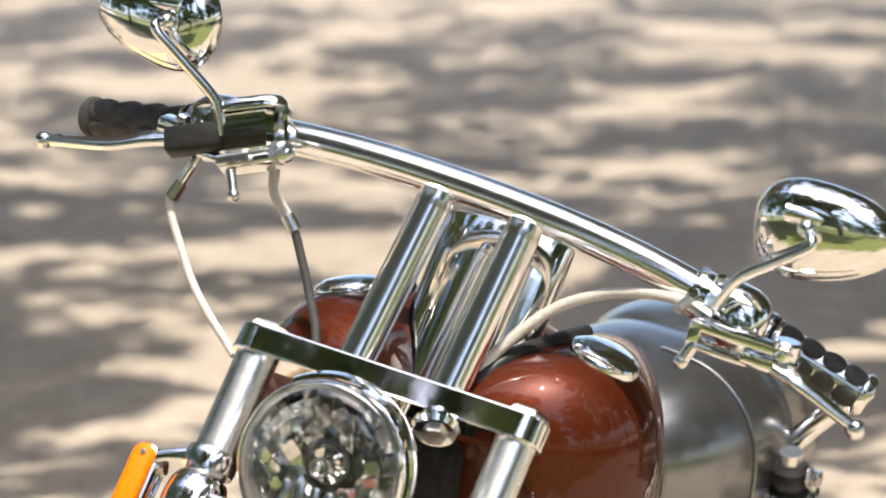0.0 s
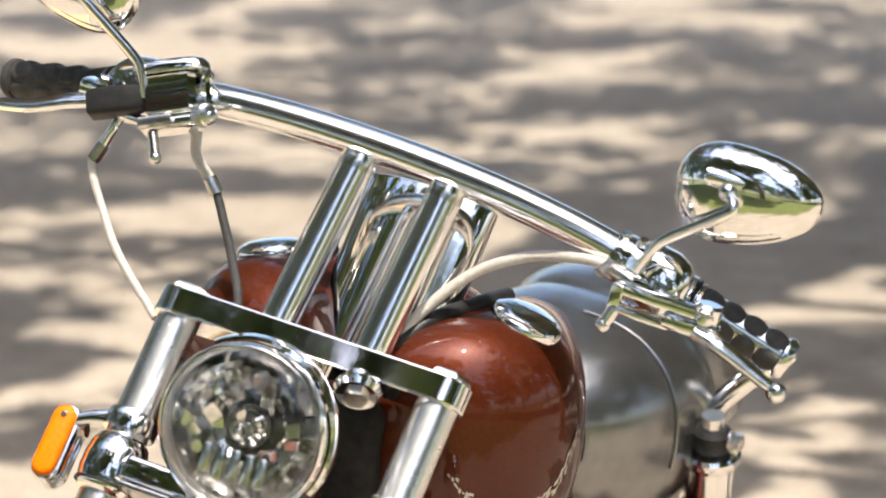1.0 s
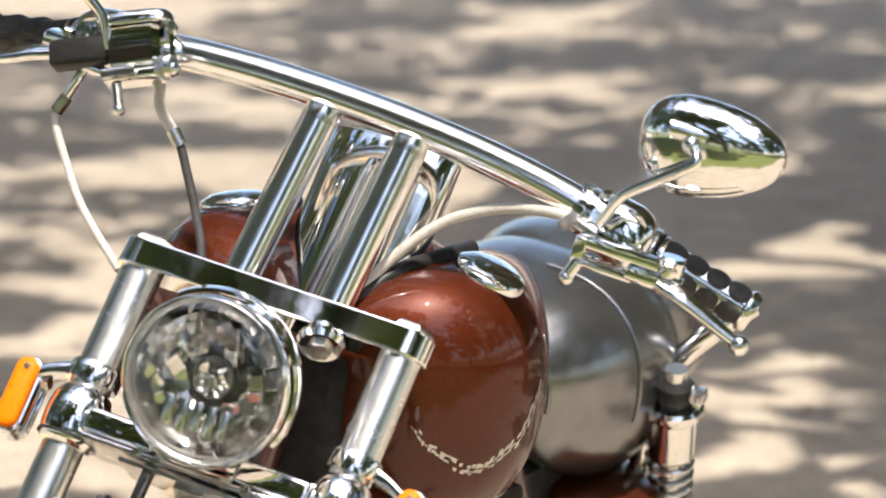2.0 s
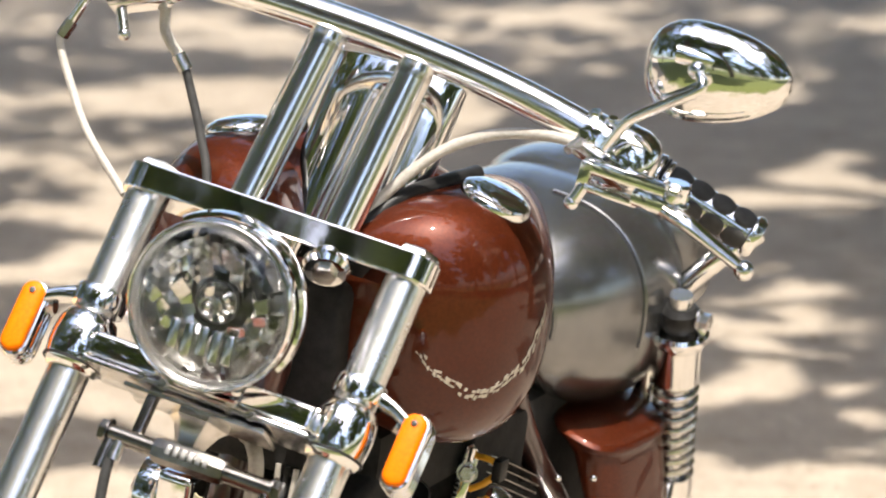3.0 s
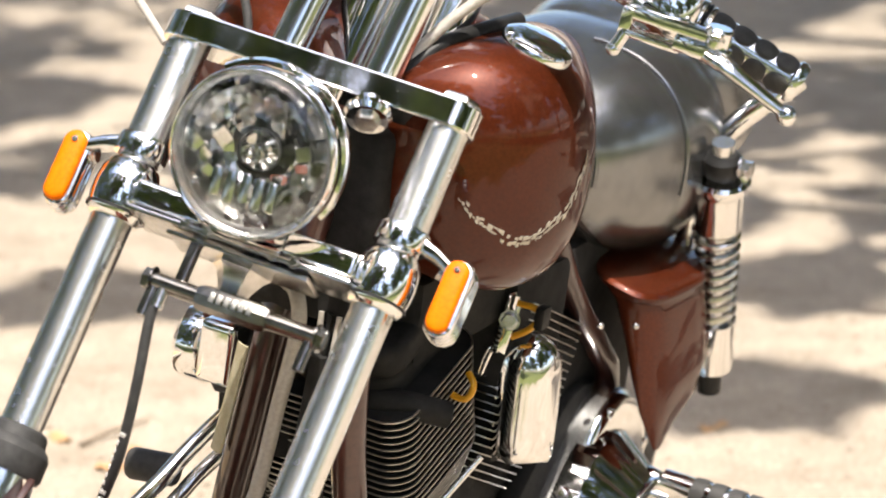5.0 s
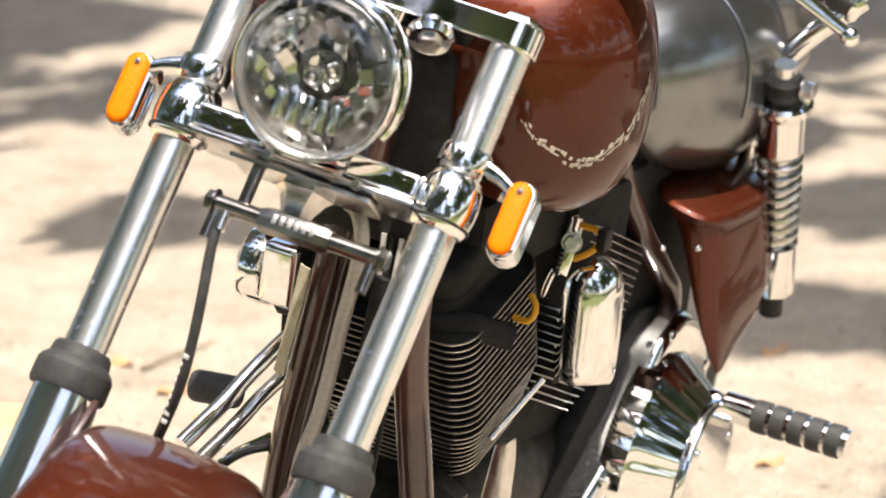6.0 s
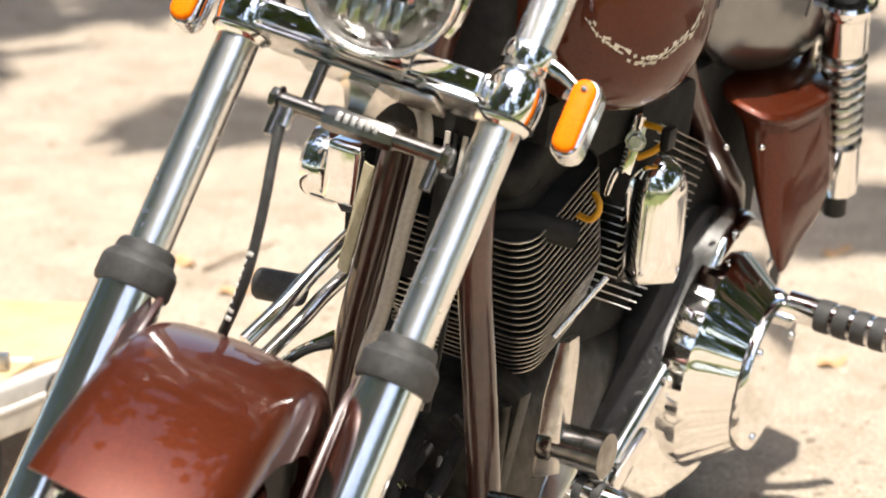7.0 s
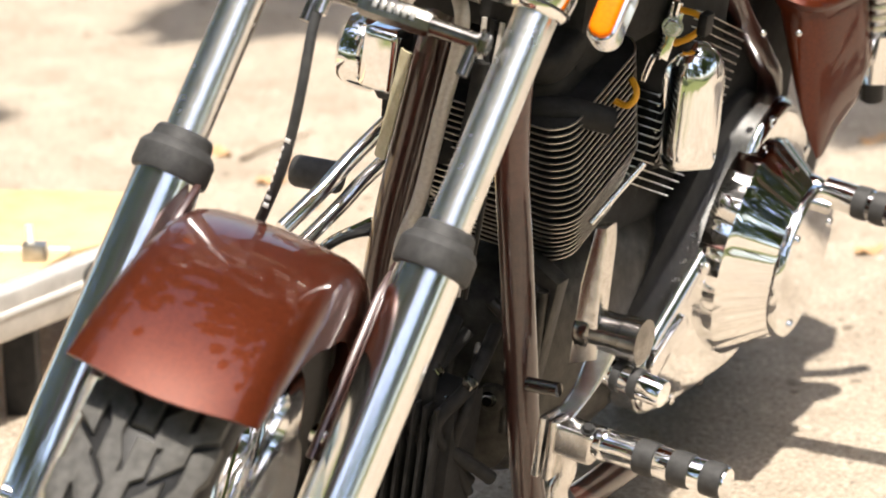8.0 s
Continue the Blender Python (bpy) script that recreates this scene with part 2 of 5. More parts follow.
# ---------------------------------------------------------------- ground
def ground():
    bm = bmesh.new()
    bmesh.ops.create_grid(bm, x_segments=60, y_segments=60, size=1)
    for v in bm.verts:
        u, w = v.co.x, v.co.y
        v.co.x, v.co.y = math.copysign(abs(u) ** 3, u) * 400 + u * 8, math.copysign(abs(w) ** 3, w) * 400 + w * 8 + 6
        v.co.z = 0.012 * noise.noise((v.co.x * 0.6, v.co.y * 0.6, 0)) if abs(v.co.x) + abs(v.co.y) > 9 else 0
    m = bpy.data.materials.new("sandy_ground")
    m.use_nodes = True
    t = m.node_tree
    b = t.nodes["Principled BSDF"]
    b.inputs["Roughness"].default_value = 0.95
    co = t.nodes.new("ShaderNodeTexCoord")
    big = node(m, "ShaderNodeTexNoise", Scale=0.9, Detail=8.0, Roughness=0.6)
    fine = node(m, "ShaderNodeTexNoise", Scale=140.0, Detail=6.0, Roughness=0.75)
    grit = node(m, "ShaderNodeTexVoronoi", Scale=110.0)
    for n in (big, fine, grit):
        t.links.new(co.outputs["Object"], n.inputs["Vector"])
    ramp = t.nodes.new("ShaderNodeValToRGB")
    ramp.color_ramp.elements[0].position, ramp.color_ramp.elements[1].position = 0.3, 0.7
    ramp.color_ramp.elements[0].color, ramp.color_ramp.elements[1].color = (0.41, 0.35, 0.28, 1), (0.52, 0.45, 0.365, 1)
    t.links.new(big.outputs["Fac"], ramp.inputs["Fac"])
    speck = t.nodes.new("ShaderNodeValToRGB")
    speck.color_ramp.elements[0].position, speck.color_ramp.elements[1].position = 0.33, 0.62
    speck.color_ramp.elements[0].color, speck.color_ramp.elements[1].color = (0.42, 0.40, 0.37, 1), (1.16, 1.16, 1.16, 1)
    t.links.new(fine.outputs["Fac"], speck.inputs["Fac"])
    mul = t.nodes.new("ShaderNodeMix")
    mul.data_type, mul.blend_type = "RGBA", "MULTIPLY"
    mul.inputs[0].default_value = 0.95
    mid = node(m, "ShaderNodeTexNoise", Scale=9.0, Detail=7.0, Roughness=0.7)
    t.links.new(co.outputs["Object"], mid.inputs["Vector"])
    patch = t.nodes.new("ShaderNodeValToRGB")
    patch.color_ramp.elements[0].position, patch.color_ramp.elements[1].position = 0.34, 0.62
    patch.color_ramp.elements[0].color, patch.color_ramp.elements[1].color = (0.70, 0.675, 0.64, 1), (1.08, 1.08, 1.08, 1)
    t.links.new(mid.outputs["Fac"], patch.inputs["Fac"])
    dust = t.nodes.new("ShaderNodeMix")
    dust.data_type, dust.blend_type = "RGBA", "MULTIPLY"
    dust.inputs[0].default_value = 0.8
    t.links.new(ramp.outputs["Color"], dust.inputs[6])
    t.links.new(patch.outputs["Color"], dust.inputs[7])
    t.links.new(dust.outputs[2], mul.inputs[6])
    t.links.new(speck.outputs["Color"], mul.inputs[7])
    # turf with bare patches takes over on the open side, across from the bike
    sep = t.nodes.new("ShaderNodeSeparateXYZ")
    t.links.new(co.outputs["Object"], sep.inputs[0])
    lawn = t.nodes.new("ShaderNodeMapRange")
    lawn.inputs["From Min"].default_value, lawn.inputs["From Max"].default_value = 3.7, 0.6
    lawn.inputs["To Min"].default_value, lawn.inputs["To Max"].default_value = -0.55, 0.42
    t.links.new(sep.outputs["Y"], lawn.inputs["Value"])
    tuft = node(m, "ShaderNodeTexNoise", Scale=1.7, Detail=9.0, Roughness=0.72)
    t.links.new(co.outputs["Object"], tuft.inputs["Vector"])
    add = t.nodes.new("ShaderNodeMath")
    t.links.new(lawn.outputs["Result"], add.inputs[0])
    t.links.new(tuft.outputs["Fac"], add.inputs[1])
    edge = t.nodes.new("ShaderNodeValToRGB")
    edge.color_ramp.elements[0].position, edge.color_ramp.elements[1].position = 0.46, 0.60
    t.links.new(add.outputs[0], edge.inputs["Fac"])
    blade = t.nodes.new("ShaderNodeValToRGB")
    blade.color_ramp.elements[0].position, blade.color_ramp.elements[1].position = 0.3, 0.72
    blade.color_ramp.elements[0].color, blade.color_ramp.elements[1].color = (0.045, 0.07, 0.012, 1), (0.20, 0.21, 0.055, 1)
    t.links.new(mid.outputs["Fac"], blade.inputs["Fac"])
    turf = t.nodes.new("ShaderNodeMix")
    turf.data_type = "RGBA"
    t.links.new(edge.outputs["Color"], turf.inputs[0])
    t.links.new(mul.outputs[2], turf.inputs[6])
    t.links.new(blade.outputs["Color"], turf.inputs[7])
    t.links.new(turf.outputs[2], b.inputs["Base Color"])
    bump = node(m, "ShaderNodeBump", Strength=0.6, Distance=0.006)
    t.links.new(grit.outputs["Distance"], bump.inputs["Height"])
    t.links.new(bump.outputs["Normal"], b.inputs["Normal"])
    ob = part("ground", bm, m, None)
    return tagged(ob, "pale sandy gravel ground under dappled tree shade", "ground", kind="structure")


ground()

# ---------------------------------------------------------------- trees round the place, which shade it and show in the chrome
def leaves(bm, centre, r, count, rnd, size=0.09):
    for _ in range(count):
        d = Vector((rnd.gauss(0, 1), rnd.gauss(0, 1), rnd.gauss(0, 0.75))).normalized() * r * (rnd.random() ** 0.4)
        c = Vector(centre) + d
        a = Vector((rnd.uniform(-1, 1), rnd.uniform(-1, 1), rnd.uniform(-0.6, 0.6))).normalized()
        b = a.cross(Vector((rnd.uniform(-1, 1), rnd.uniform(-1, 1), rnd.uniform(-1, 1)))).normalized()
        s = size * rnd.uniform(0.6, 1.4)
        bm.faces.new([bm.verts.new(c + q) for q in (a * s, b * s * 0.5, -a * s, -b * s * 0.5)])


def tree(where, height, spread, clumps, seed, per=90, size=0.12, low=0.6, share=(0.11, 0.22)):
    rnd = random.Random(seed)
    t = thing("tree", where, "leafy green broadleaf tree standing on sandy ground", "tree", "trees round the place")
    wood = bmesh.new()
    top = Vector((rnd.uniform(-0.3, 0.3), rnd.uniform(-0.3, 0.3), height * 0.62))
    tube([(0, 0, -0.1), (0.08, 0.03, height * 0.25), top], lambda s: 0.2 - 0.12 * s, 12, 5, wood)
    crown = bmesh.new()
    for k in range(clumps):
        a = k * 2.4 + rnd.uniform(-0.4, 0.4)
        q = spread * math.sqrt((k + 0.5) / clumps)
        c = Vector((q * math.cos(a), q * math.sin(a), height * rnd.uniform(low, 1.0) - 0.25 * q))
        if k % 3 == 0:
            tube([(0.05, 0.02, height * rnd.uniform(0.3, 0.5)), (c + top) * 0.5, c], lambda s: 0.07 - 0.055 * s, 7, 4, wood)
        leaves(crown, c, spread * rnd.uniform(*share), per, rnd, size)
    m = Matrix.Translation(where)
    part("trunk", wood, BARK, t, "", m)
    part("crown", crown, LEAF, t, "", m, 180)


for i, (x, y, h, s, c, n) in enumerate([
        # beside the view, shading the ground beyond the bike with fine dapples
        (-2.9, 7.1, 7.6, 3.2, 62, 60), (4.2, 7.2, 8.2, 3.9, 120, 60), (-2.7, 9.5, 8.6, 3.9, 84, 60), (4.0, 11.5, 8.8, 4.2, 135, 60), (2.5, 4.6, 6.4, 2.1, 40, 60), (-3.1, 14.2, 9.0, 4.0, 84, 60), (-2.0, 5.4, 6.5, 2.2, 34, 60), (2.25, 6.5, 7.4, 1.8, 84, 60),
        # unseen high crowns over the clearing in front, added to darken the chrome's reflections
        (-4.6, -3.0, 12.0, 3.2, 150, 130), (-1.9, -4.8, 12.5, 3.0, 140, 130), (3.5, -10.5, 9.5, 3.0, 60, 90), (-8.0, -6.0, 9.0, 3.4, 80, 120), (8.0, -4.5, 8.5, 3.2, 80, 120),
        # a far belt all round, beyond the view
        (-13.0, -9.0, 14.0, 4.6, 70, 140), (-9.0, -19.0, 10.0, 4.2, 50, 140), (0.0, -22.0, 9.0, 4.0, 44, 140), (9.0, -19.0, 10.0, 4.2, 50, 140), (-5.0, -16.0, 11.0, 4.0, 60, 140), (5.0, -16.0, 11.0, 4.0, 60, 140), (13.0, -9.0, 14.0, 4.6, 70, 150),
        (8.5, 11.0, 7.0, 3.2, 90, 170), (10.5, 14.0, 8.0, 3.4, 90, 170), (11.5, -2.0, 14.5, 4.6, 90, 150), (11.5, 4.5, 14.5, 4.6, 90, 150), (12.5, 10.0, 12.0, 4.4, 70, 150), (-11.5, 0.0, 14.5, 4.6, 90, 150), (-11.5, 8.0, 14.5, 4.6, 90, 150), (10.0, 17.0, 12.0, 4.4, 60, 140), (-10.5, 17.0, 12.0, 4.4, 60, 140)]):
    tree((x, y, 0), h, s, c, 20 + i, n, *((0.11, 0.7, (0.055, 0.12)) if i < 8 else (0.13, 0.55, (0.09, 0.17)) if i < 13 else (0.20, 0.25, (0.16, 0.3))))


# ---------------------------------------------------------------- the motorcycle
BASE = (-0.25, 3.75, 0.0)
bike = thing("motorcycle", BASE, "brown and chrome cruiser motorcycle leaning over on its side stand", "motorcycle")


def fork_part(name, bm, mat, parent=None, label="", angle=38):
    return part(name, bm, mat, parent or bike, label, FORK, angle)


def body_part(name, bm, mat, parent=None, label="", angle=38):
    return part(name, bm, mat, parent or bike, label, BODY, angle)


# the bar sits a little skewed in the fork
BAR = FORK @ Matrix.Translation((-0.012, 0, 0)) @ Matrix.Rotation(math.atan(0.037), 4, "Y")


def bar_part(name, bm, mat, parent=None, label="", angle=38):
    return part(name, bm, mat, parent or bike, label, BAR, angle)


# wheel and fender, steered a little further round than the tubes show
FRONT = FORK @ Matrix.Rotation(radians(8), 4, "Z")


def front_part(name, bm, mat, parent=None, label="", angle=38):
    return part(name, bm, mat, parent or bike, label, FRONT, angle)


TUBE_X = 0.135
AXLE = Vector((0, 0.0, -0.79))


def fork_tubes():
    for s in (-1, 1):
        x = s * TUBE_X
        leg = fork_part("fork_tube", lathe([(0.0208, -0.46), (0.0208, -0.016)], pose(x, 0, 0), 48), STEEL, None, "polished steel fork tube")
        lo = [(0.0, -0.83), (0.026, -0.83), (0.0310, -0.822), (0.0325, -0.70), (0.0320, -0.6), (0.0315, -0.44), (0.0, -0.44)]
        fork_part("fork_slider", lathe(lo, pose(x, 0, 0), 48), TUBE, leg, "chrome lower fork leg")
        boot = [(0.0212, -0.417), (0.0262, -0.417), (0.0285, -0.420), (0.0300, -0.429), (0.0350, -0.434), (0.0375, -0.439), (0.0378, -0.458), (0.0362, -0.462), (0.0320, -0.462)]
        fork_part("dust_boot", lathe(boot, pose(x, 0, 0), 44), RUBBER, leg, "black rubber dust boot", 24)


def yokes():
    # upper yoke: a chrome bar with rounded ends and a cap over each tube
    out = []
    for s in (1, -1):
        for k in range(13):
            a = -math.pi / 2 + math.pi * k / 12
            out.append((s * (TUBE_X + 0.0265 * math.cos(a)), s * 0.0265 * math.sin(a)))
    top = fork_part("upper_yoke", prism(out, -0.018, 0.010, None, 0.0025, None, 2), CHROME, None, "chrome upper fork yoke", 18)
    for s in (-1, 1):
        fork_part("tube_cap", lathe([(0.0, 0.008), (0.0225, 0.008), (0.0225, 0.013), (0.019, 0.0175), (0.0, 0.0185)], pose(s * TUBE_X, 0, 0), 6), WORN, top)
    nut = lathe([(0.0, -0.05), (0.022, -0.05), (0.025, -0.04), (0.018, -0.035), (0.018, -0.018), (0, -0.018)], pose(0.0, 0.035, 0), 24)
    fork_part("stem_nut", nut, CHROME, top)
    d = (0.25, -0.35, -0.9)
    fork_part("clamp_nut", lathe([(0.0, -0.008), (0.016, -0.008), (0.016, 0.0), (0.0225, 0.002), (0.0235, 0.007), (0.020, 0.012), (0.0, 0.013)], axis((0.062, -0.018, -0.026), d), 30), CHROME, top)
    fork_part("clamp_head", lathe([(0.0, 0.010), (0.012, 0.010), (0.012, 0.018), (0.0, 0.019)], axis((0.062, -0.018, -0.026), d), 6), WORN, top)
    fork_part("steering_stem", lathe([(0.016, -0.20), (0.016, -0.02)], pose(0, 0.035, 0), 24), WORN)
    # lower yoke: two flat arms from the middle out to round clamps, over a thin plate
    low = fork_part("lower_yoke", box(-0.118, 0.118, -0.020, 0.045, -0.186, -0.160, 0.004), CHROME, None, "chrome lower fork yoke")
    for s in (-1, 1):
        x = s * TUBE_X
        prof = [(0.0212, -0.203), (0.0250, -0.202), (0.0285, -0.194), (0.0305, -0.182), (0.0308, -0.170), (0.0292, -0.157), (0.0255, -0.147), (0.0212, -0.143)]
        fork_part("yoke_clamp", lathe(prof, pose(x, 0, 0), 40), CHROME, low, "", 60)
        a, b = sorted((s * 0.040, s * 0.114))
        fork_part("yoke_arm", box(a, b, -0.036, -0.016, -0.188, -0.163, 0.005, None, None, 3), CHROME, low)
        fork_part("clamp_seam", lathe([(0.0300, -0.196), (0.0300, -0.193), (0.0270, -0.1945)], pose(x, 0, 0), 36, None, False), BLACK, low)
    fork_part("under_plate", box(-0.112, 0.116, -0.040, 0.030, -0.1955, -0.1905, 0.0015), WORN, low, "thin worn plate under the yoke")
    fork_part("lower_plate", box(-0.070, 0.074, -0.030, 0.026, -0.2035, -0.1985, 0.0015), WORN, low)
    fork_part("stem_cone", lathe([(0.030, -0.2035), (0.030, -0.209), (0.024, -0.214), (0.0165, -0.228), (0.0165, -0.234), (0.0, -0.234)], pose(0.004, 0.0, 0), 6), WORN, low, "hexagonal stem nut under the yoke")
    for x in (-0.052, -0.030, 0.038, 0.060):
        fork_part("plate_screw", bolt((x, -0.0385, -0.193), (0, -1, 0), 0.0045, 0.004), WORN, low)


def headlight():
    d = Vector((0.03, -0.88, -0.47)).normalized()
    m = axis((0, -0.094, -0.121), d)
    r = 0.081
    shell = [(0.0, -0.105), (0.03, -0.100), (0.055, -0.082), (0.069, -0.05), (0.0735, -0.018), (0.0745, 0.0), (0.070, 0.0), (0.066, -0.02), (0.05, -0.06), (0.02, -0.085), (0.0, -0.09)]
    lamp = fork_part("headlight", lathe(shell, m, 56), CHROME, None, "round chrome headlight with a clear lens")
    rim = [(0.0715, -0.014), (0.0790, -0.012), (r, -0.004), (r, 0.003), (0.0800, 0.0065), (0.0785, 0.0080), (0.0768, 0.0070), (0.0762, 0.0030), (0.0715, -0.014)]
    fork_part("rim", lathe(rim, m, 64, None, False), CHROME, lamp, "chrome trim ring")
    fork_part("lens_margin", lathe([(0.0762, 0.003), (0.0745, 0.0015), (0.0720, 0.0025), (0.0690, -0.001), (0.0655, -0.003), (0.0635, -0.009), (0.0610, -0.0115)], m, 64, None, False), STEEL, lamp, "stepped silver margin under the glass")
    refl = [(0.0612, -0.0115), (0.057, -0.0155), (0.050, -0.0205), (0.039, -0.027), (0.028, -0.0315), (0.016, -0.0345), (0.006, -0.036)]
    rnd = random.Random(5)
    own = bmesh.new()
    for (r0, z0), (r1, z1) in zip(refl, refl[1:]):
        n = max(8, int(2 * math.pi * r0 / 0.012))
        shift = rnd.random()
        for k in range(n):
            tilt = [rnd.uniform(-0.0011, 0.0011) for _ in range(4)]
            quad = []
            for (r, z), step, e in (((r0, z0), k, 0), ((r0, z0), k + 1, 1), ((r1, z1), k + 1, 2), ((r1, z1), k, 3)):
                a = 2 * math.pi * (step + shift) / n
                quad.append(own.verts.new(m @ Vector((r * math.cos(a), r * math.sin(a), z + tilt[e]))))
            own.faces.new(quad)
    fork_part("reflector", own, MIRROR, lamp, "faceted silver reflector", 3)
    # flutes below the bulb, and a few shallow panes pressed round it
    bm = bmesh.new()
    for col in range(5):
        x = (col - 2) * 0.0125
        z = -0.027 + 0.012 * abs(x / 0.03)
        box(x - 0.0046, x + 0.0046, -0.050 + 0.2 * abs(x), -0.018, z - 0.004, z + 0.003, 0.0025, bm, m, 2)
    for k in range(22):
        a = radians(40 + k * 16 + rnd.uniform(-5, 5))
        q = rnd.choice((0.030, 0.043, 0.054))
        if -140 < math.degrees(math.atan2(math.sin(a), math.cos(a))) < -40 and q < 0.05:
            continue
        x, y, z = q * math.cos(a), q * math.sin(a), -0.0345 + 0.024 * (q / 0.062) ** 2
        w, h = rnd.uniform(0.004, 0.008), rnd.uniform(0.005, 0.010)
        box(-w, w, -h, h, -0.001, 0.002, 0.001, bm, m @ Matrix.Translation((x, y, z)) @ pose(0, 0, 0, rnd.uniform(-18, 18), rnd.uniform(-18, 18), math.degrees(a) * 0.3), 1)
    fork_part("facets", bm, MIRROR, lamp)
    fork_part("bulb_shield", lathe([(0.0, 0.000), (0.005, -0.001), (0.0085, -0.005), (0.0095, -0.011), (0.0090, -0.018), (0.0060, -0.024), (0.0060, -0.036), (0.0, -0.036)], m, 28), CHROME, lamp)
    fork_part("bulb_ring", lathe([(0.0180, -0.034), (0.0190, -0.024), (0.0188, -0.020), (0.0178, -0.020), (0.0172, -0.033)], m @ Matrix.Translation((0.004, 0.004, 0)), 32, None, False), BLACK, lamp)
    lens = [(0.0766, 0.0050), (0.0735, 0.0120), (0.066, 0.0165), (0.050, 0.0205), (0.025, 0.0235), (0.0, 0.0245), (0.0, 0.0215), (0.025, 0.0205), (0.050, 0.0175), (0.064, 0.0140), (0.0710, 0.0100), (0.0745, 0.0040)]
    glass = fork_part("lens", lathe(lens, m, 56, None, False), GLASS, lamp, "clear domed glass lens", 60)
    glass.visible_shadow = False
    # strap hugging the shell, and a small lug up to the yoke
    strap = []
    for k in range(25):
        a = radians(128 - 6.6 * k)
        n = Vector((math.cos(a), math.sin(a), 0))
        w = 0.0085 if 2 < k < 22 else 0.006
        strap.append([m @ (n * (0.0815 + q) + Vector((0, 0, -0.020 + z))) for q, z in ((0.0, -w), (0.0035, -w + 0.001), (0.005, 0.0), (0.0035, w - 0.001), (0.0, w), (-0.0015, 0.0))])
    fork_part("bracket", loft(strap), CHROME, lamp, "chrome strap round the shell", 50)
    fork_part("mount", lathe([(0.0, 0.0), (0.016, 0.0), (0.018, 0.004), (0.018, 0.016), (0.013, 0.022), (0.0, 0.022)], axis((0.0, -0.030, -0.044), (0, 0.15, 1)), 28), CHROME, lamp)
    for x in (-0.02, 0.02):
        fork_part("mount_bolt", bolt((x * 1.5, -0.046, -0.045), (0, -0.8, 0.6), 0.005, 0.005), WORN, lamp)


def signals():
    for s in (-1, 1):
        x = s * 0.198
        c = Vector((x, -0.004, -0.168))
        face = axis(c, (0.02, -1, 0.0))
        sig = fork_part("turn_signal", prism(stadium(0.0285, 0.078), -0.040, -0.002, face, 0.004, None, 2), CHROME, None, "slim chrome turn signal with an amber lens")
        fork_part("lens", prism(stadium(0.0235, 0.073), -0.003, 0.007, face, 0.005, None, 3), AMBER, sig, "bright amber plastic lens")
        fork_part("lens_screw", lathe([(0.0, 0.006), (0.0030, 0.006), (0.0030, 0.0082), (0.0, 0.0084)], face @ Matrix.Translation((0, 0.026, 0)), 14), WORN, sig)
        for k in range(3):
            fork_part("rib", prism(stadium(0.0310, 0.0805), -0.014 - 0.009 * k, -0.010 - 0.009 * k, face, 0.001, None, 1), CHROME, sig)
        ring = lathe([(0.0209, -0.138), (0.0255, -0.138), (0.0262, -0.134), (0.0262, -0.122), (0.0250, -0.119), (0.0209, -0.119)], pose(s * TUBE_X, 0, 0), 36)
        fork_part("clamp_ring", ring, CHROME, sig)
        arm = loft([superring((s * x, y, z), (0, 1, 0), (0, 0, 1), 0.010, h, 4, 20) for x, y, z, h in ((0.150, 0.000, -0.129, 0.0085), (0.160, 0.000, -0.130, 0.0080), (0.174, 0.002, -0.134, 0.0072), (0.190, 0.004, -0.142, 0.0066))])
        fork_part("stalk", arm, CHROME, sig)
        fork_part("stalk_nut", lathe([(0.008, 0), (0.008, 0.016)], axis((s * 0.178, 0.01, -0.145), (s, 0.1, -0.25)), 8), WORN, sig)


def grip_pads(bar, end, tip, turn):
    d = (tip - end).normalized()
    m = axis(end, d, (0, 0, 1))
    L = (tip - end).length
    grip = bar_part("grip", lathe([(0.0, -0.012), (0.019, -0.012), (0.0215, -0.008), (0.0215, -0.001), (0.0178, 0.002), (0.0178, L - 0.009), (0.0208, L - 0.007), (0.0212, L - 0.002), (0.018, L + 0.003), (0, L + 0.004)], m, 40), CHROME if end.x > 0 else RUBBER, bar, "chrome grip with rows of black rubber pads" if end.x > 0 else "dark rubber throttle grip with round pads")
    for k in range(4):
        for j in range(4):
            a = math.pi * j / 2 + turn
            z = 0.0190 + k * (L - 0.038) / 3.0
            c = m @ Vector((0.0150 * math.cos(a), 0.0150 * math.sin(a), z))
            bar_part("rubber_pad", ball(c, 0.0130, None, (m.to_3x3() @ Matrix.Rotation(a, 3, "Z")).to_4x4(), (0.40, 0.92, 1.08), 20, 14), RUBBER, grip)
    return grip


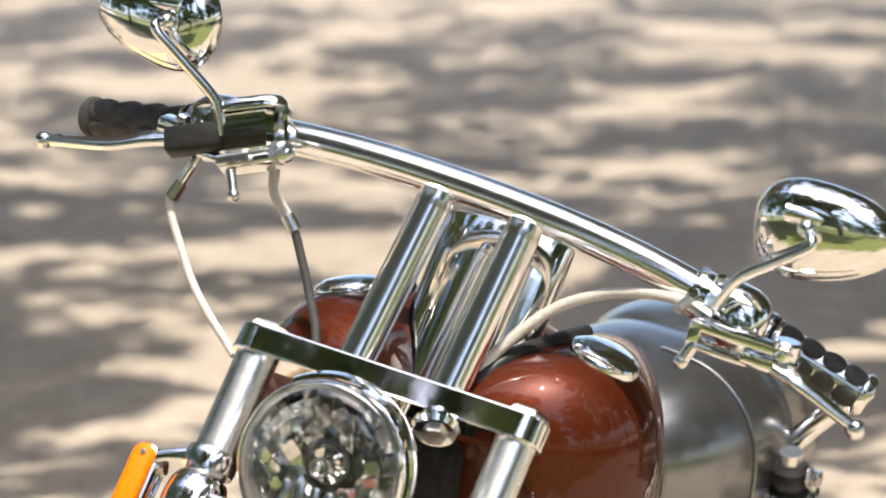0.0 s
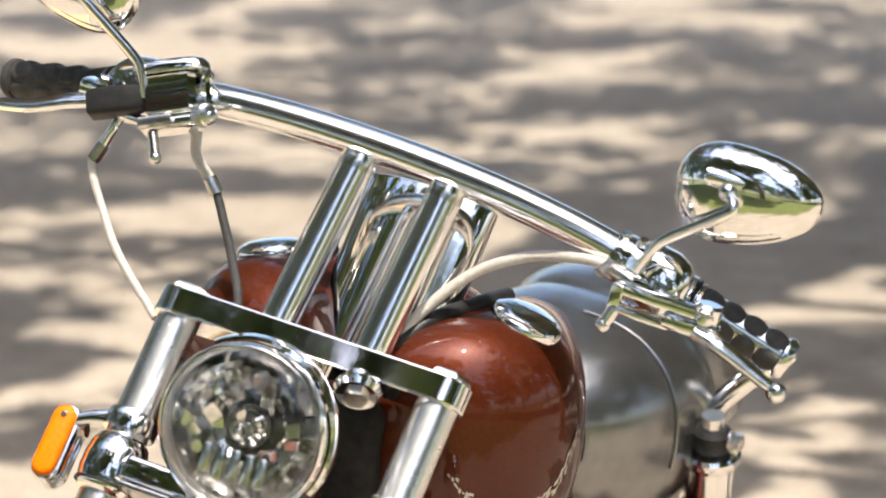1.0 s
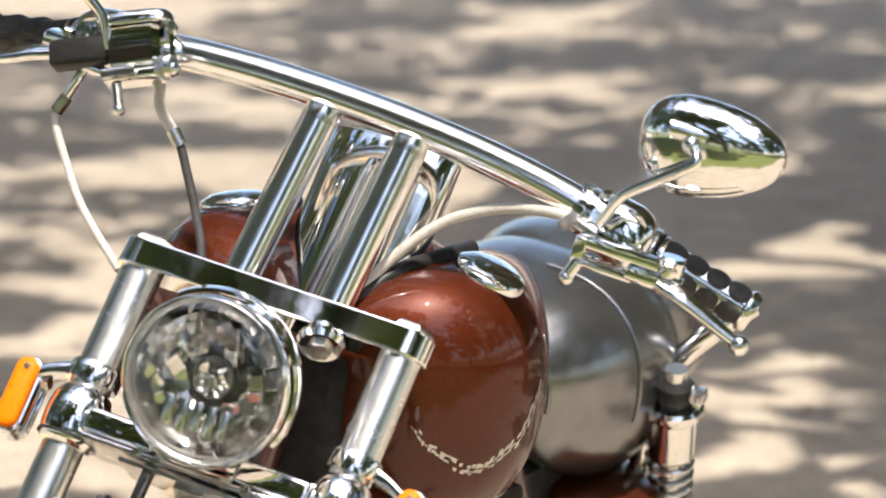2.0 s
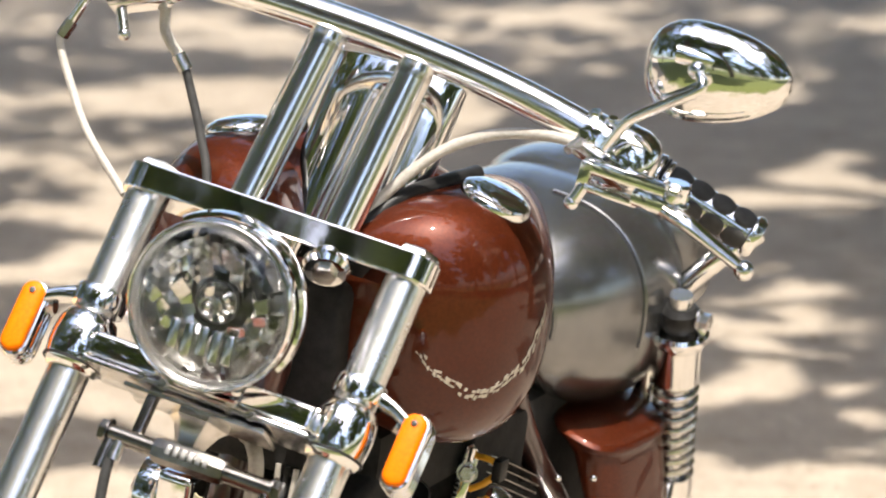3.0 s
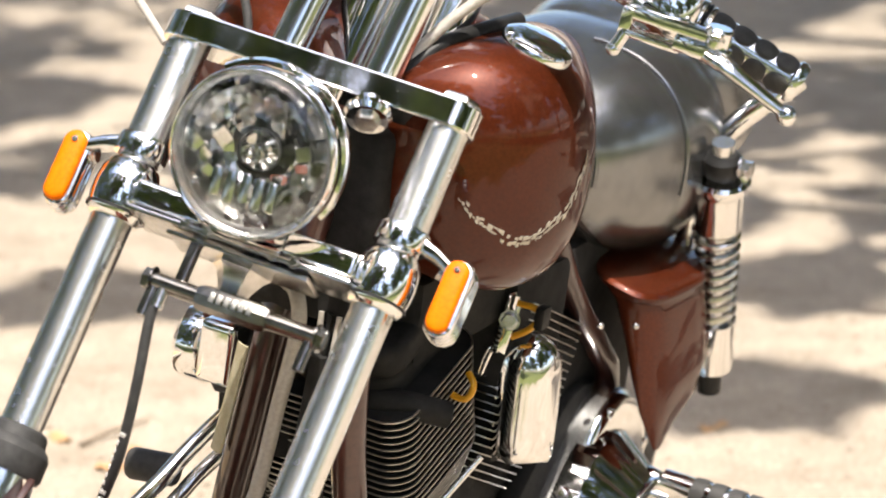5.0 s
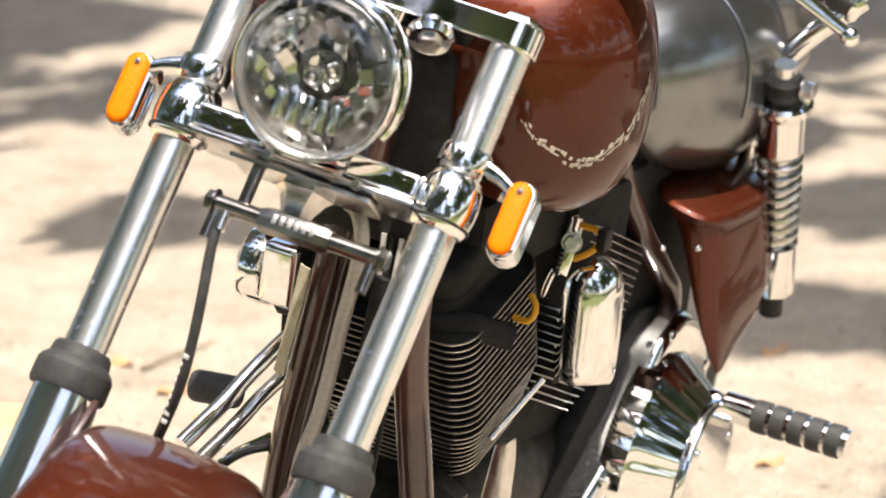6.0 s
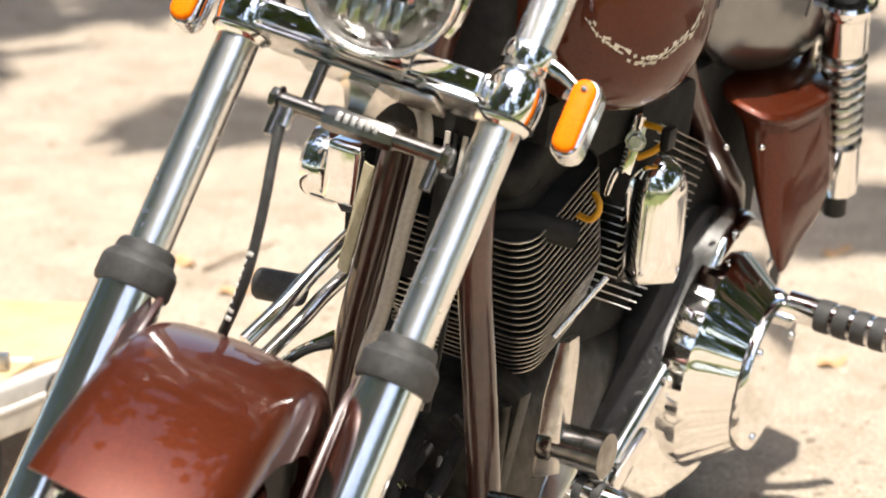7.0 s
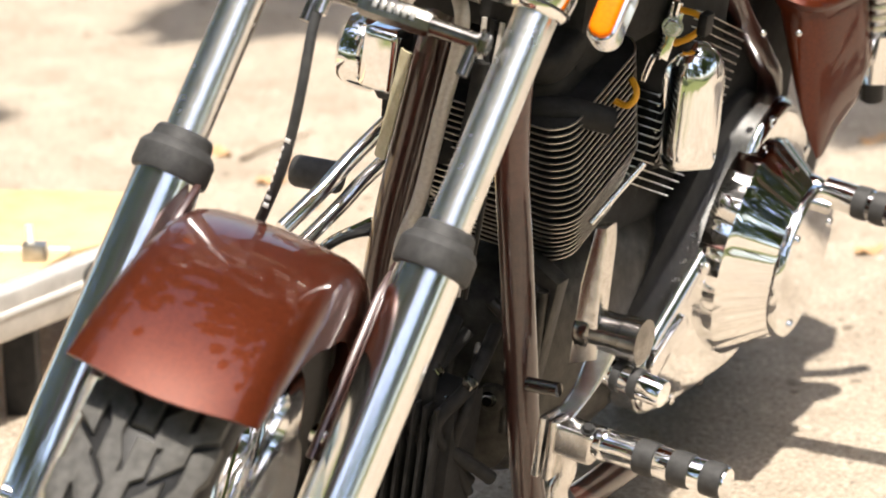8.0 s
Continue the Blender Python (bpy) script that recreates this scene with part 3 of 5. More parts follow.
def handlebar():
    pts = []
    for x in (-0.300, -0.27, -0.23, -0.18, -0.12, -0.06, 0, 0.06, 0.12, 0.18, 0.23, 0.27, 0.315):
        a = abs(x)
        pts.append((x, 0.9 * max(0, a - 0.12) ** 2, 0.211 - 0.26 * a * a))
    bar = bar_part("handlebar", tube(pts, 0.0170, 36, 6), TUBE, None, "wide chrome handlebar on welded risers")
    for s in (-1, 1):
        foot, head = Vector((s * 0.049 + 0.005, 0.036, 0.006)), Vector((s * 0.047 + 0.0185, 0.0015, 0.198))
        bar_part("riser", tube([foot, foot.lerp(head, 0.5), foot.lerp(head, 0.9), head], lambda q: 0.0183 if q < 0.8 else 0.0183 - 0.0012 * (q - 0.8) / 0.2, 36, 6), TUBE, bar)
        bar_part("weld", lathe([(0.0176, 0.176), (0.0186, 0.182), (0.0180, 0.190)], axis(foot, head - foot), 32, None, False), WORN, bar)
        bar_part("riser_foot", lathe([(0.0175, 0.004), (0.0215, 0.004), (0.0215, 0.010), (0.0175, 0.014)], axis(foot, head - foot), 32, None, False), CHROME, bar)
        end = Vector((0.318, 0.033, 0.184)) if s > 0 else Vector((-0.300, 0.029, 0.186))
        tip = Vector((s * 0.422, 0.062, 0.169))
        grip_pads(bar, end, tip, 1.06 if s > 0 else 0.2)
        # lever, its perch and the ball at its end
        piv = Vector((0.346, -0.012, 0.144)) if s > 0 else Vector((-0.285, -0.014, 0.160))
        lb = Vector((0.4345, 0.012, 0.1200)) if s > 0 else Vector((-0.432, 0.012, 0.114))
        mid = piv.lerp(lb, 0.5) + (Vector((0, -0.004, 0.0)) if s > 0 else Vector((0, -0.004, -0.008)))
        rings = []
        path = smooth_path([piv, piv.lerp(mid, 0.5) + Vector((0, -0.003, 0)), mid, mid.lerp(lb, 0.6), lb], 6)
        for i, c in enumerate(path):
            q = i / (len(path) - 1)
            dd = (lb - piv).normalized()
            ay = dd.cross(Vector((0, -1, 0.4))).normalized()
            rings.append(superring(c, ay, dd.cross(ay).normalized(), 0.0105 - 0.0055 * q, 0.0060 - 0.0012 * q, 2.6, 18))
        lever = bar_part("lever", loft(rings), CHROME, bar, "polished blade lever with a ball end")
        bar_part("ball_end", ball(lb, 0.0098), CHROME, lever)
        bar_part("ball_neck", tube([lb - (lb - piv).normalized() * 0.018, lb], lambda q: 0.0062 - 0.001 * q, 14), CHROME, lever)
        m = axis(piv + (Vector((-0.018, 0.004, 0.013)) if s > 0 else Vector((0.020, 0.006, 0.006))), (0, -0.55, 0.83), (lb - piv))
        if s > 0:
            # long clutch perch: a slotted body, a boss at the pivot and an adjuster stub
            perch = box(-0.066, 0.030, -0.010, 0.008, -0.003, 0.010, 0.003, None, m)
            box(-0.066, -0.008, -0.013, 0.010, -0.020, -0.012, 0.003, perch, m)
            box(-0.070, -0.058, -0.012, 0.010, -0.018, 0.008, 0.003, perch, m)
            box(-0.016, 0.038, -0.014, 0.012, -0.018, -0.002, 0.004, perch, m)
            lathe([(0.0, -0.020), (0.012, -0.020), (0.0135, -0.016), (0.0135, 0.012), (0.011, 0.015), (0.0, 0.015)], m @ Matrix.Translation((0.022, 0, 0)), 24, perch)
            tube([m @ Vector((-0.062, -0.010, -0.016)), m @ Vector((-0.068, -0.012, -0.034))], 0.0060, 12, 1, perch)
            ball(m @ Vector((-0.068, -0.012, -0.034)), 0.0070, perch)
        else:
            perch = box(-0.040, 0.052, -0.013, 0.013, -0.006, 0.010, 0.004, None, m)
            box(-0.046, 0.010, -0.016, 0.016, -0.016, -0.008, 0.003, perch, m)
            box(-0.046, -0.030, -0.014, 0.014, -0.014, 0.008, 0.003, perch, m)
        bar_part("perch", perch, CHROME, bar)
        bar_part("pivot_bolt", bolt(piv + Vector((s * 0.006, -0.010, 0.010)), (0, -0.55, 0.83), 0.007, 0.007), WORN, bar)
        clamp = lathe([(0.0160, -0.018), (0.0225, -0.018), (0.0245, -0.014), (0.0245, 0.012), (0.0235, 0.016), (0.0160, 0.016)], axis((0.256, 0.0165, 0.1925) if s > 0 else (-0.240, 0.013, 0.196), (s, 0.22, -0.12)), 28)
        bar_part("clamp", clamp, CHROME, bar)
        cx, cy, cz = (0.256, 0.0165, 0.1925) if s > 0 else (-0.240, 0.013, 0.196)
        for dx, up in ((-0.009, 42), (0.009, 38), (-0.009, -18), (0.010, -22)) if s > 0 else ((0.0, 32), (0.0, -24)):
            n = Vector((0, -math.cos(radians(up)), math.sin(radians(up))))
            bar_part("clamp_bolt", bolt(Vector((cx + dx, cy, cz)) + n * 0.0238, n, 0.0058, 0.006), CHROME, bar)
        bar_part("switch_button", tube([(s * 0.246, -0.012, 0.176), (s * 0.242, -0.022, 0.160)], 0.005, 12), WORN, bar)
        # swelling switch housing next to the grip
        d = Vector((s, 0.27, -0.14)).normalized()
        c = Vector((0.293, 0.025, 0.186)) if s > 0 else Vector((-0.276, 0.022, 0.190))
        up = Vector((0, -0.2, 1))
        rings = [superring(c + d * q, up.normalized(), d.cross(up).normalized(), a, a * 1.04, 2.4, 32) for q, a in ((-0.034, 0.018), (-0.030, 0.026), (-0.014, 0.0325), (0.004, 0.0340), (0.016, 0.0305), (0.022, 0.0245), (0.024, 0.021))]
        bar_part("switch_housing", loft(rings), CHROME, bar)
        for k in range(3):
            bar_part("grip_ring", lathe([(0.0205, 0), (0.0232 - 0.0008 * k, 0.001), (0.0232 - 0.0008 * k, 0.003), (0.0205, 0.004)], axis(c + d * (0.022 + 0.0048 * k), d), 30, None, False), CHROME if k != 1 else BLACK, bar)


def master_cylinder():
    c = Vector((-0.226, -0.018, 0.190))
    d = Vector((0.93, 0.0, 0.36)).normalized()
    m = axis(c, (-0.42, -0.10, 0.90), d)
    mc = fork_part("master_cylinder", prism([(-0.025, -0.020), (0.018, -0.022), (0.0245, -0.015), (0.0245, 0.020), (-0.025, 0.020)], -0.022, 0.020, m, 0.004, None, 3), CHROME, None, "chrome brake master cylinder with a flat rounded lid")
    lid = []
    for z, k in ((0.020, 0.96), (0.0215, 1.0), (0.0260, 1.0), (0.0300, 0.97), (0.0325, 0.90), (0.0340, 0.74), (0.0345, 0.4)):
        lid.append([m @ v for v in superring((0.001, 0.0, z), (1, 0, 0), (0, 1, 0), 0.038 * k, 0.027 * k, 3.4, 40)])
    fork_part("lid", loft(lid), CHROME, mc)
    fork_part("piston_housing", prism([(-0.086, -0.013), (-0.078, -0.018), (-0.030, -0.018), (-0.026, -0.012), (-0.026, 0.012), (-0.086, 0.010)], -0.012, 0.015, m, 0.005, None, 3), BLACK, mc, "glossy black piston housing")
    fork_part("lower_block", prism([(-0.034, -0.014), (0.018, -0.018), (0.034, -0.004), (0.022, 0.014), (-0.034, 0.014)], -0.035, -0.022, m, 0.005, None, 3), CHROME, mc)
    fork_part("lever_seat", prism([(-0.034, -0.020), (0.0, -0.022), (0.0, 0.0), (-0.034, 0.0)], -0.032, -0.022, m, 0.002, None, 2), WORN, mc)
    fork_part("lid_post", prism([(0.032, -0.004), (0.0365, -0.004), (0.0365, 0.006), (0.032, 0.006)], -0.012, 0.022, m, 0.0015, None, 2), CHROME, mc)
    for x in (-0.026, 0.028):
        fork_part("lid_screw", lathe([(0.0, 0.0), (0.004, 0.0), (0.004, 0.002), (0.0, 0.0025)], m @ Matrix.Translation((x, -0.010, 0.0325)), 14), WORN, mc)
    fork_part("banjo_bolt", bolt(m @ Vector((0.030, -0.018, -0.026)), (0.6, -0.8, -0.1), 0.010, 0.014), WORN, mc)
    fork_part("banjo_eye", ball(m @ Vector((0.036, -0.020, -0.030)), 0.0095), CHROME, mc)
    fork_part("switch_stub", tube([m @ Vector((-0.022, -0.008, -0.036)), m @ Vector((-0.020, -0.008, -0.062))], 0.0055, 12), WORN, mc)
    fork_part("switch_tip", ball(m @ Vector((-0.020, -0.008, -0.062)), 0.0065), WORN, mc)


def mirrors():
    for s in (-1, 1):
        if s > 0:
            base, knee, elbow, head = (Vector(v) for v in ((0.268, -0.020, 0.165), (0.284, -0.045, 0.190), (0.350, -0.088, 0.226), (0.335, -0.080, 0.244)))
        else:
            base, knee, elbow, head = (Vector(v) for v in ((-0.250, -0.030, 0.177), (-0.262, -0.045, 0.203), (-0.342, -0.090, 0.243), (-0.334, -0.078, 0.255)))
        st = tube([base, base.lerp(knee, 0.8), knee.lerp(elbow, 0.12), knee.lerp(elbow, 0.5), knee.lerp(elbow, 0.88), elbow.lerp(head, 0.3), head], 0.0053, 14, 6)
        mir = fork_part("mirror", st, CHROME, None, "teardrop chrome mirror on a bent stem")
        # teardrop shell, broad and round at the inner end
        c = Vector((0.349, -0.050, 0.258)) if s > 0 else Vector((-0.356, -0.046, 0.270))
        nz = Vector((0.06 if s > 0 else -0.12, -0.82, -0.60 if s > 0 else -0.45)).normalized()
        ux = Vector((s * 0.97, 0.0, 0.16 if s > 0 else -0.02))
        ux = (ux - nz * ux.dot(nz)).normalized()
        uy = nz.cross(ux).normalized() * s
        rings = []
        for depth, k in ((-0.004, 0.97), (0.0, 1.0), (0.005, 1.0), (0.012, 0.955), (0.019, 0.86), (0.025, 0.70), (0.029, 0.48), (0.031, 0.24), (0.0315, 0.05)):
            ring = []
            for i in range(56):
                a = 2 * math.pi * i / 56
                x = math.copysign(abs(math.cos(a)) ** 0.72, math.cos(a))
                y = math.copysign(abs(math.sin(a)) ** 0.85, math.sin(a)) * (0.046 - 0.011 * x - 0.004 * x * x)
                ring.append(c + ux * (0.070 * x * k - 0.012 * (1 - k)) + uy * y * k + nz * depth)
            rings.append(ring)
        fork_part("shell", loft(rings), CHROME, mir, "polished chrome mirror back")
        # raised flute across the upper half
        flute = []
        for i in range(9):
            q = i / 8
            o = c + ux * (-0.036 + 0.088 * q) + uy * (0.020 - 0.010 * q) + nz * (0.0275 - 0.010 * q * q)
            flute.append(superring(o, uy, nz, 0.0085 * (1 - q) ** 0.7 + 0.0006, 0.0060 * (1 - q) + 0.0005, 2, 14))
        fork_part("ridge", loft(flute), CHROME, mir)
        fork_part("collar", lathe([(0.0, -0.006), (0.012, -0.006), (0.0135, -0.002), (0.012, 0.002), (0, 0.004)], axis(head + Vector((0, 0.004, 0)), nz), 24), CHROME, mir)
        fork_part("ball_joint", ball(head, 0.0088), CHROME, mir)


def gauge_housing():
    # a deep chrome shroud on the tank, leaning back, round in front and square behind
    foot, head = Vector((0.002, 0.070, -0.060)), Vector((0.0100, 0.178, 0.140))
    up = (head - foot).normalized()
    side = Vector((1, -0.02, 0))
    side = (side - up * side.dot(up)).normalized()
    back = up.cross(side).normalized()
    rings = []
    for q, w, d in ((0.0, 0.070, 0.034), (0.4, 0.071, 0.034), (0.8, 0.071, 0.034), (0.985, 0.071, 0.034), (0.995, 0.0702, 0.0332), (1.0, 0.068, 0.031)):
        c = foot.lerp(head, q)
        ring = []
        for k in range(80):
            a = 2 * math.pi * k / 80
            x, y = math.cos(a), math.sin(a)
            p = 0.6 if y > 0 else 1.0
            ring.append(c + side * w * math.copysign(abs(x) ** p, x) + back * d * math.copysign(abs(y) ** p, y) * (0.6 if y > 0 else 1.0))
        rings.append(ring)
    body_part("gauge_housing", loft(rings), CHROME, None, "tall polished chrome gauge housing behind the risers", 30)


def cables():
    def run(name, pts, r, mat, label):
        return fork_part(name, tube(pts, r, 12, 8), mat, None, label)
    run("brake_cable", [(-0.275, -0.004, 0.168), (-0.278, 0.0, 0.150), (-0.288, 0.015, 0.128), (-0.292, 0.02, 0.110), (-0.262, 0.025, 0.07), (-0.226, 0.025, 0.031), (-0.165, 0.02, -0.016)], 0.0042, HOSE, "pale braided cable with a bend")
    run("brake_hose", [(-0.205, 0.0, 0.19), (-0.202, 0.015, 0.17), (-0.194, 0.02, 0.152), (-0.168, 0.03, 0.130), (-0.150, 0.04, 0.105), (-0.130, 0.05, 0.074), (-0.108, 0.06, 0.034), (-0.10, 0.07, -0.02)], 0.0045, RUBBER, "dark rubber hose with a steel elbow")
    fork_part("hose_fitting", tube([(-0.206, 0.0, 0.193), (-0.202, 0.015, 0.17), (-0.194, 0.02, 0.152), (-0.172, 0.028, 0.134)], 0.0055, 12), HOSE)
    fork_part("hose_ferrule", tube([(-0.176, 0.026, 0.137), (-0.164, 0.032, 0.126)], 0.0072, 14), WORN)
    fork_part("cable_elbow", tube([(-0.275, -0.004, 0.170), (-0.278, 0.0, 0.152), (-0.287, 0.013, 0.130)], 0.0052, 14), CHROME)
    fork_part("cable_nut", tube([(-0.286, 0.012, 0.132), (-0.2925, 0.019, 0.116)], 0.0066, 6), WORN)
    fork_part("clutch_ferrule", tube([(0.268, -0.008, 0.156), (0.240, -0.003, 0.165)], 0.0074, 14), WORN)
    run("clutch_cable", [(0.262, -0.006, 0.158), (0.225, 0.0, 0.168), (0.168, 0.02, 0.164), (0.125, 0.033, 0.146), (0.099, 0.04, 0.124), (0.075, 0.047, 0.09), (0.060, 0.053, 0.055), (0.055, 0.06, 0.0)], 0.0056, HOSE, "pale sheathed clutch cable in a wide arc")
    low = run("caliper_hose", [(-0.052, -0.03, -0.262), (-0.051, -0.029, -0.285), (-0.043, -0.015, -0.3395), (-0.041, 0.004, -0.38), (-0.043, 0.025, -0.416), (-0.055, 0.060, -0.456), (-0.075, 0.110, -0.490), (-0.10, 0.14, -0.54)], 0.0052, RUBBER, "black rubber brake hose with white print")
    fork_part("crimp", tube([(-0.050, -0.03, -0.254), (-0.0495, -0.03, -0.274)], 0.0068, 14), WORN, low)
    a, b = Vector((-0.0415, 0.0090, -0.389)), Vector((-0.0505, 0.0490, -0.447))
    for k in range(9):
        m = axis(a.lerp(b, k / 8) + Vector((0, -0.0045, -0.0010)), b - a, (1, 0, 0))
        fork_part("print_mark", box(-0.0028, 0.0028, -0.0014, 0.0014, -0.0022, 0.0022, 0.0005, None, m), WHITE, low)


def brake_tee():
    c = Vector((0.02, -0.03, -0.25))
    bar = fork_part("brake_line_block", tube([(-0.062, -0.03, -0.25), (0.104, -0.03, -0.25)], 0.0085, 20), DULL, None, "steel brake line junction below the fork yoke")
    fork_part("sleeve", lathe([(0.0, -0.036), (0.011, -0.036), (0.0128, -0.030), (0.0128, 0.030), (0.011, 0.036), (0, 0.036)], axis(c, (1, 0, 0)), 8), DULL, bar, "worn sleeve with embossed lettering")
    for k in range(6):
        x = c.x - 0.019 + 0.0076 * k
        fork_part("letter_bar", box(x - 0.0023, x + 0.0023, c.y - 0.0142, c.y - 0.0118, c.z - 0.004, c.z + 0.005, 0.0006), ALU, bar)
    for x in (-0.062, 0.104):
        fork_part("end_nut", bolt((x, -0.03, -0.25), (1 if x > 0 else -1, 0, 0), 0.0105, 0.010), DULL, bar)
        fork_part("banjo", tube([(x * 0.96, -0.03, -0.245), (x * 0.96, -0.03, -0.285)], 0.006, 14), DULL, bar)
    fork_part("bracket", box(-0.046, -0.036, -0.026, -0.012, -0.25, -0.19, 0.003), DULL, bar)


def front_wheel():
    prof = [(0.205, -0.052), (0.225, -0.062), (0.244, -0.065), (0.259, -0.058), (0.2700, -0.042), (0.2748, -0.02), (0.2762, 0), (0.2748, 0.02), (0.2700, 0.042), (0.259, 0.058), (0.244, 0.065), (0.225, 0.062), (0.205, 0.052)]
    m = axis(AXLE, (1, 0, 0), (0, 0, 1))
    wheel = front_part("front_wheel", lathe([(0.0, -0.05), (0.03, -0.05), (0.034, -0.03), (0.034, 0.03), (0.03, 0.05), (0.0, 0.05)], m, 28), CHROME, None, "chrome spoked front wheel with a broad black tyre")
    tyre = front_part("tyre", lathe(prof, m, 96, None, False), BLACK, wheel, "dusty black tyre with deep tread")
    front_part("rim", lathe([(0.185, -0.05), (0.206, -0.056), (0.208, -0.050), (0.19, -0.02), (0.19, 0.02), (0.208, 0.050), (0.206, 0.056), (0.185, 0.05), (0.178, 0.0), (0.185, -0.05)], m, 80, None, False), CHROME, wheel)
    # tread: big blocks with zigzag flanks, cut apart by narrow grooves
    n = 22
    lug = bmesh.new()

    def rad(w):
        return 0.2780 - 3.4 * w * w

    def zig(w):
        return 0.0085 * (abs(((w * 42) % 2) - 1) - 0.5)
    for row, (w0, w1) in enumerate(((-0.060, -0.0395), (-0.036, -0.0135), (-0.010, 0.010), (0.0135, 0.036), (0.0395, 0.060))):
        for k in range(n):
            a0 = 2 * math.pi * (k + (0.15, 0.55, 0.0, 0.45, 0.85)[row]) / n
            arc = math.pi / n * 0.90
            slope = (0.9, 1.3, 0.0, -1.3, -0.9)[row]
            wm = (w0 + w1) / 2
            steps = [-1, -0.55, -0.1, 0.1, 0.55, 1]
            rings = []
            for shrink, rise in ((0.0, -0.010), (0.0, 0.0015), (0.0007, 0.0036), (0.0018, 0.0044)):
                ring = []
                side = [(w0 + shrink, e) for e in steps] + [(w1 - shrink, e) for e in steps[::-1]]
                for w, e in side:
                    along = e * (arc - shrink / 0.29)
                    # the flanks jog sideways half way along each block
                    jog = 0.0048 * (1 if e > 0 else -1) * (1 if row % 2 else -1) if abs(e) > 0.05 else 0
                    ww = w + jog * (0.5 if row in (0, 4) else 1)
                    a = a0 + along + slope * (ww - wm) / 0.29 + zig(ww)
                    rr = rad(ww) + rise
                    ring.append(m @ Vector((rr * math.cos(a), rr * math.sin(a), ww)))
                rings.append(ring)
            vs = [[lug.verts.new(q) for q in ring] for ring in rings]
            for p, q in zip(vs, vs[1:]):
                for t in range(12):
                    lug.faces.new((p[t], p[(t + 1) % 12], q[(t + 1) % 12], q[t]))
            for t in range(5):
                lug.faces.new((vs[-1][t], vs[-1][t + 1], vs[-1][10 - t], vs[-1][11 - t]))
    bmesh.ops.recalc_face_normals(lug, faces=lug.faces[:])
    front_part("tread", lug, TYRE, tyre)
    front_part("axle", tube([AXLE + Vector((-0.155, 0, 0)), AXLE + Vector((0.155, 0, 0))], 0.011, 16), CHROME, wheel)
    sp = bmesh.new()
    for k in range(20):
        a = 2 * math.pi * k / 20
        s = 1 if k % 2 else -1
        tube([m @ Vector((0.032 * math.cos(a + 0.3), 0.032 * math.sin(a + 0.3), s * 0.04)), m @ Vector((0.186 * math.cos(a), 0.186 * math.sin(a), s * 0.01))], 0.0025, 6, 1, sp)
    front_part("spokes", sp, CHROME, wheel)
    disc = lathe([(0.06, 0.074), (0.145, 0.074), (0.145, 0.079), (0.06, 0.079), (0.06, 0.074)], m, 60, None, False)
    front_part("brake_disc", disc, STEEL, wheel)


def front_fender():
    R0 = 0.317
    m = axis(AXLE, (1, 0, 0), (0, 0, 1))
    half = 0.088
    rows, a0, a1 = 44, radians(-80), radians(70)
    cross = [(-half, -0.075), (-half, -0.045), (-half + 0.002, -0.028), (-half + 0.007, -0.015), (-half + 0.015, -0.008), (-half + 0.028, -0.004), (-0.03, -0.001), (0, 0.0), (0.03, -0.001), (half - 0.028, -0.004), (half - 0.015, -0.008), (half - 0.007, -0.015), (half - 0.002, -0.028), (half, -0.045), (half, -0.075)]
    own = bmesh.new()
    vs = []
    for i in range(rows + 1):
        a = a0 + (a1 - a0) * i / rows
        ring = []
        for w, d in cross:
            # the skirts shrink towards the front end, which is cut in a shallow bow
            e = min(1, max(0, (a1 - a) / radians(46)))
            dd = d if d > -0.012 else -0.012 + (d + 0.012) * (0.12 + 0.88 * e)
            b = a + (0.05 * (1 - (w / half) ** 2) - 0.05) * max(0, (i - rows + 6) / 6)
            ring.append(own.verts.new(m @ Vector(((R0 + dd) * math.cos(b), (R0 + dd) * math.sin(b), w))))
        vs.append(ring)
    for p, q in zip(vs, vs[1:]):
        for k in range(len(cross) - 1):
            own.faces.new((p[k], p[k + 1], q[k + 1], q[k]))
    bmesh.ops.recalc_face_normals(own, faces=own.faces[:])
    bmesh.ops.solidify(own, geom=own.faces[:], thickness=0.003)
    fender = front_part("front_fender", own, PAINT, None, "glossy reddish brown front fender", 50)
    for s in (-1, 1):
        st = prism([(-0.040, -0.66), (0.030, -0.66), (0.034, -0.52), (0.0, -0.46), (-0.030, -0.50)], -0.004, 0.004, axis((s * 0.100, 0, 0), (1, 0, 0), (0, 1, 0)), 0.002)
        front_part("stay", st, DARKPAINT, fender)
        front_part("fender_bolt", tube([(s * 0.092, -0.026, -0.636), (s * 0.128, -0.028, -0.640), (s * 0.139, -0.028, -0.648)], 0.0085, 16), CHROME, fender)
        for k in range(4):
            front_part("bolt_head", bolt((s * 0.104, -0.012 + 0.012 * k, -0.53 - 0.016 * k), (s, 0, 0), 0.0045, 0.004), WORN, fender)


# half width of the tank, its middle height and half height, along its length
TANK = ((0.012, 0.085, -0.055, 0.020), (0.018, 0.115, -0.058, 0.052), (0.030, 0.148, -0.062, 0.082), (0.055, 0.180, -0.067, 0.108), (0.085, 0.200, -0.071, 0.122), (0.120, 0.210, -0.074, 0.129), (0.155, 0.211, -0.076, 0.131),
        (0.195, 0.200, -0.078, 0.129), (0.245, 0.178, -0.081, 0.122), (0.305, 0.148, -0.084, 0.110), (0.370, 0.116, -0.087, 0.093), (0.430, 0.090, -0.090, 0.070), (0.470, 0.066, -0.092, 0.040), (0.478, 0.050, -0.092, 0.020))


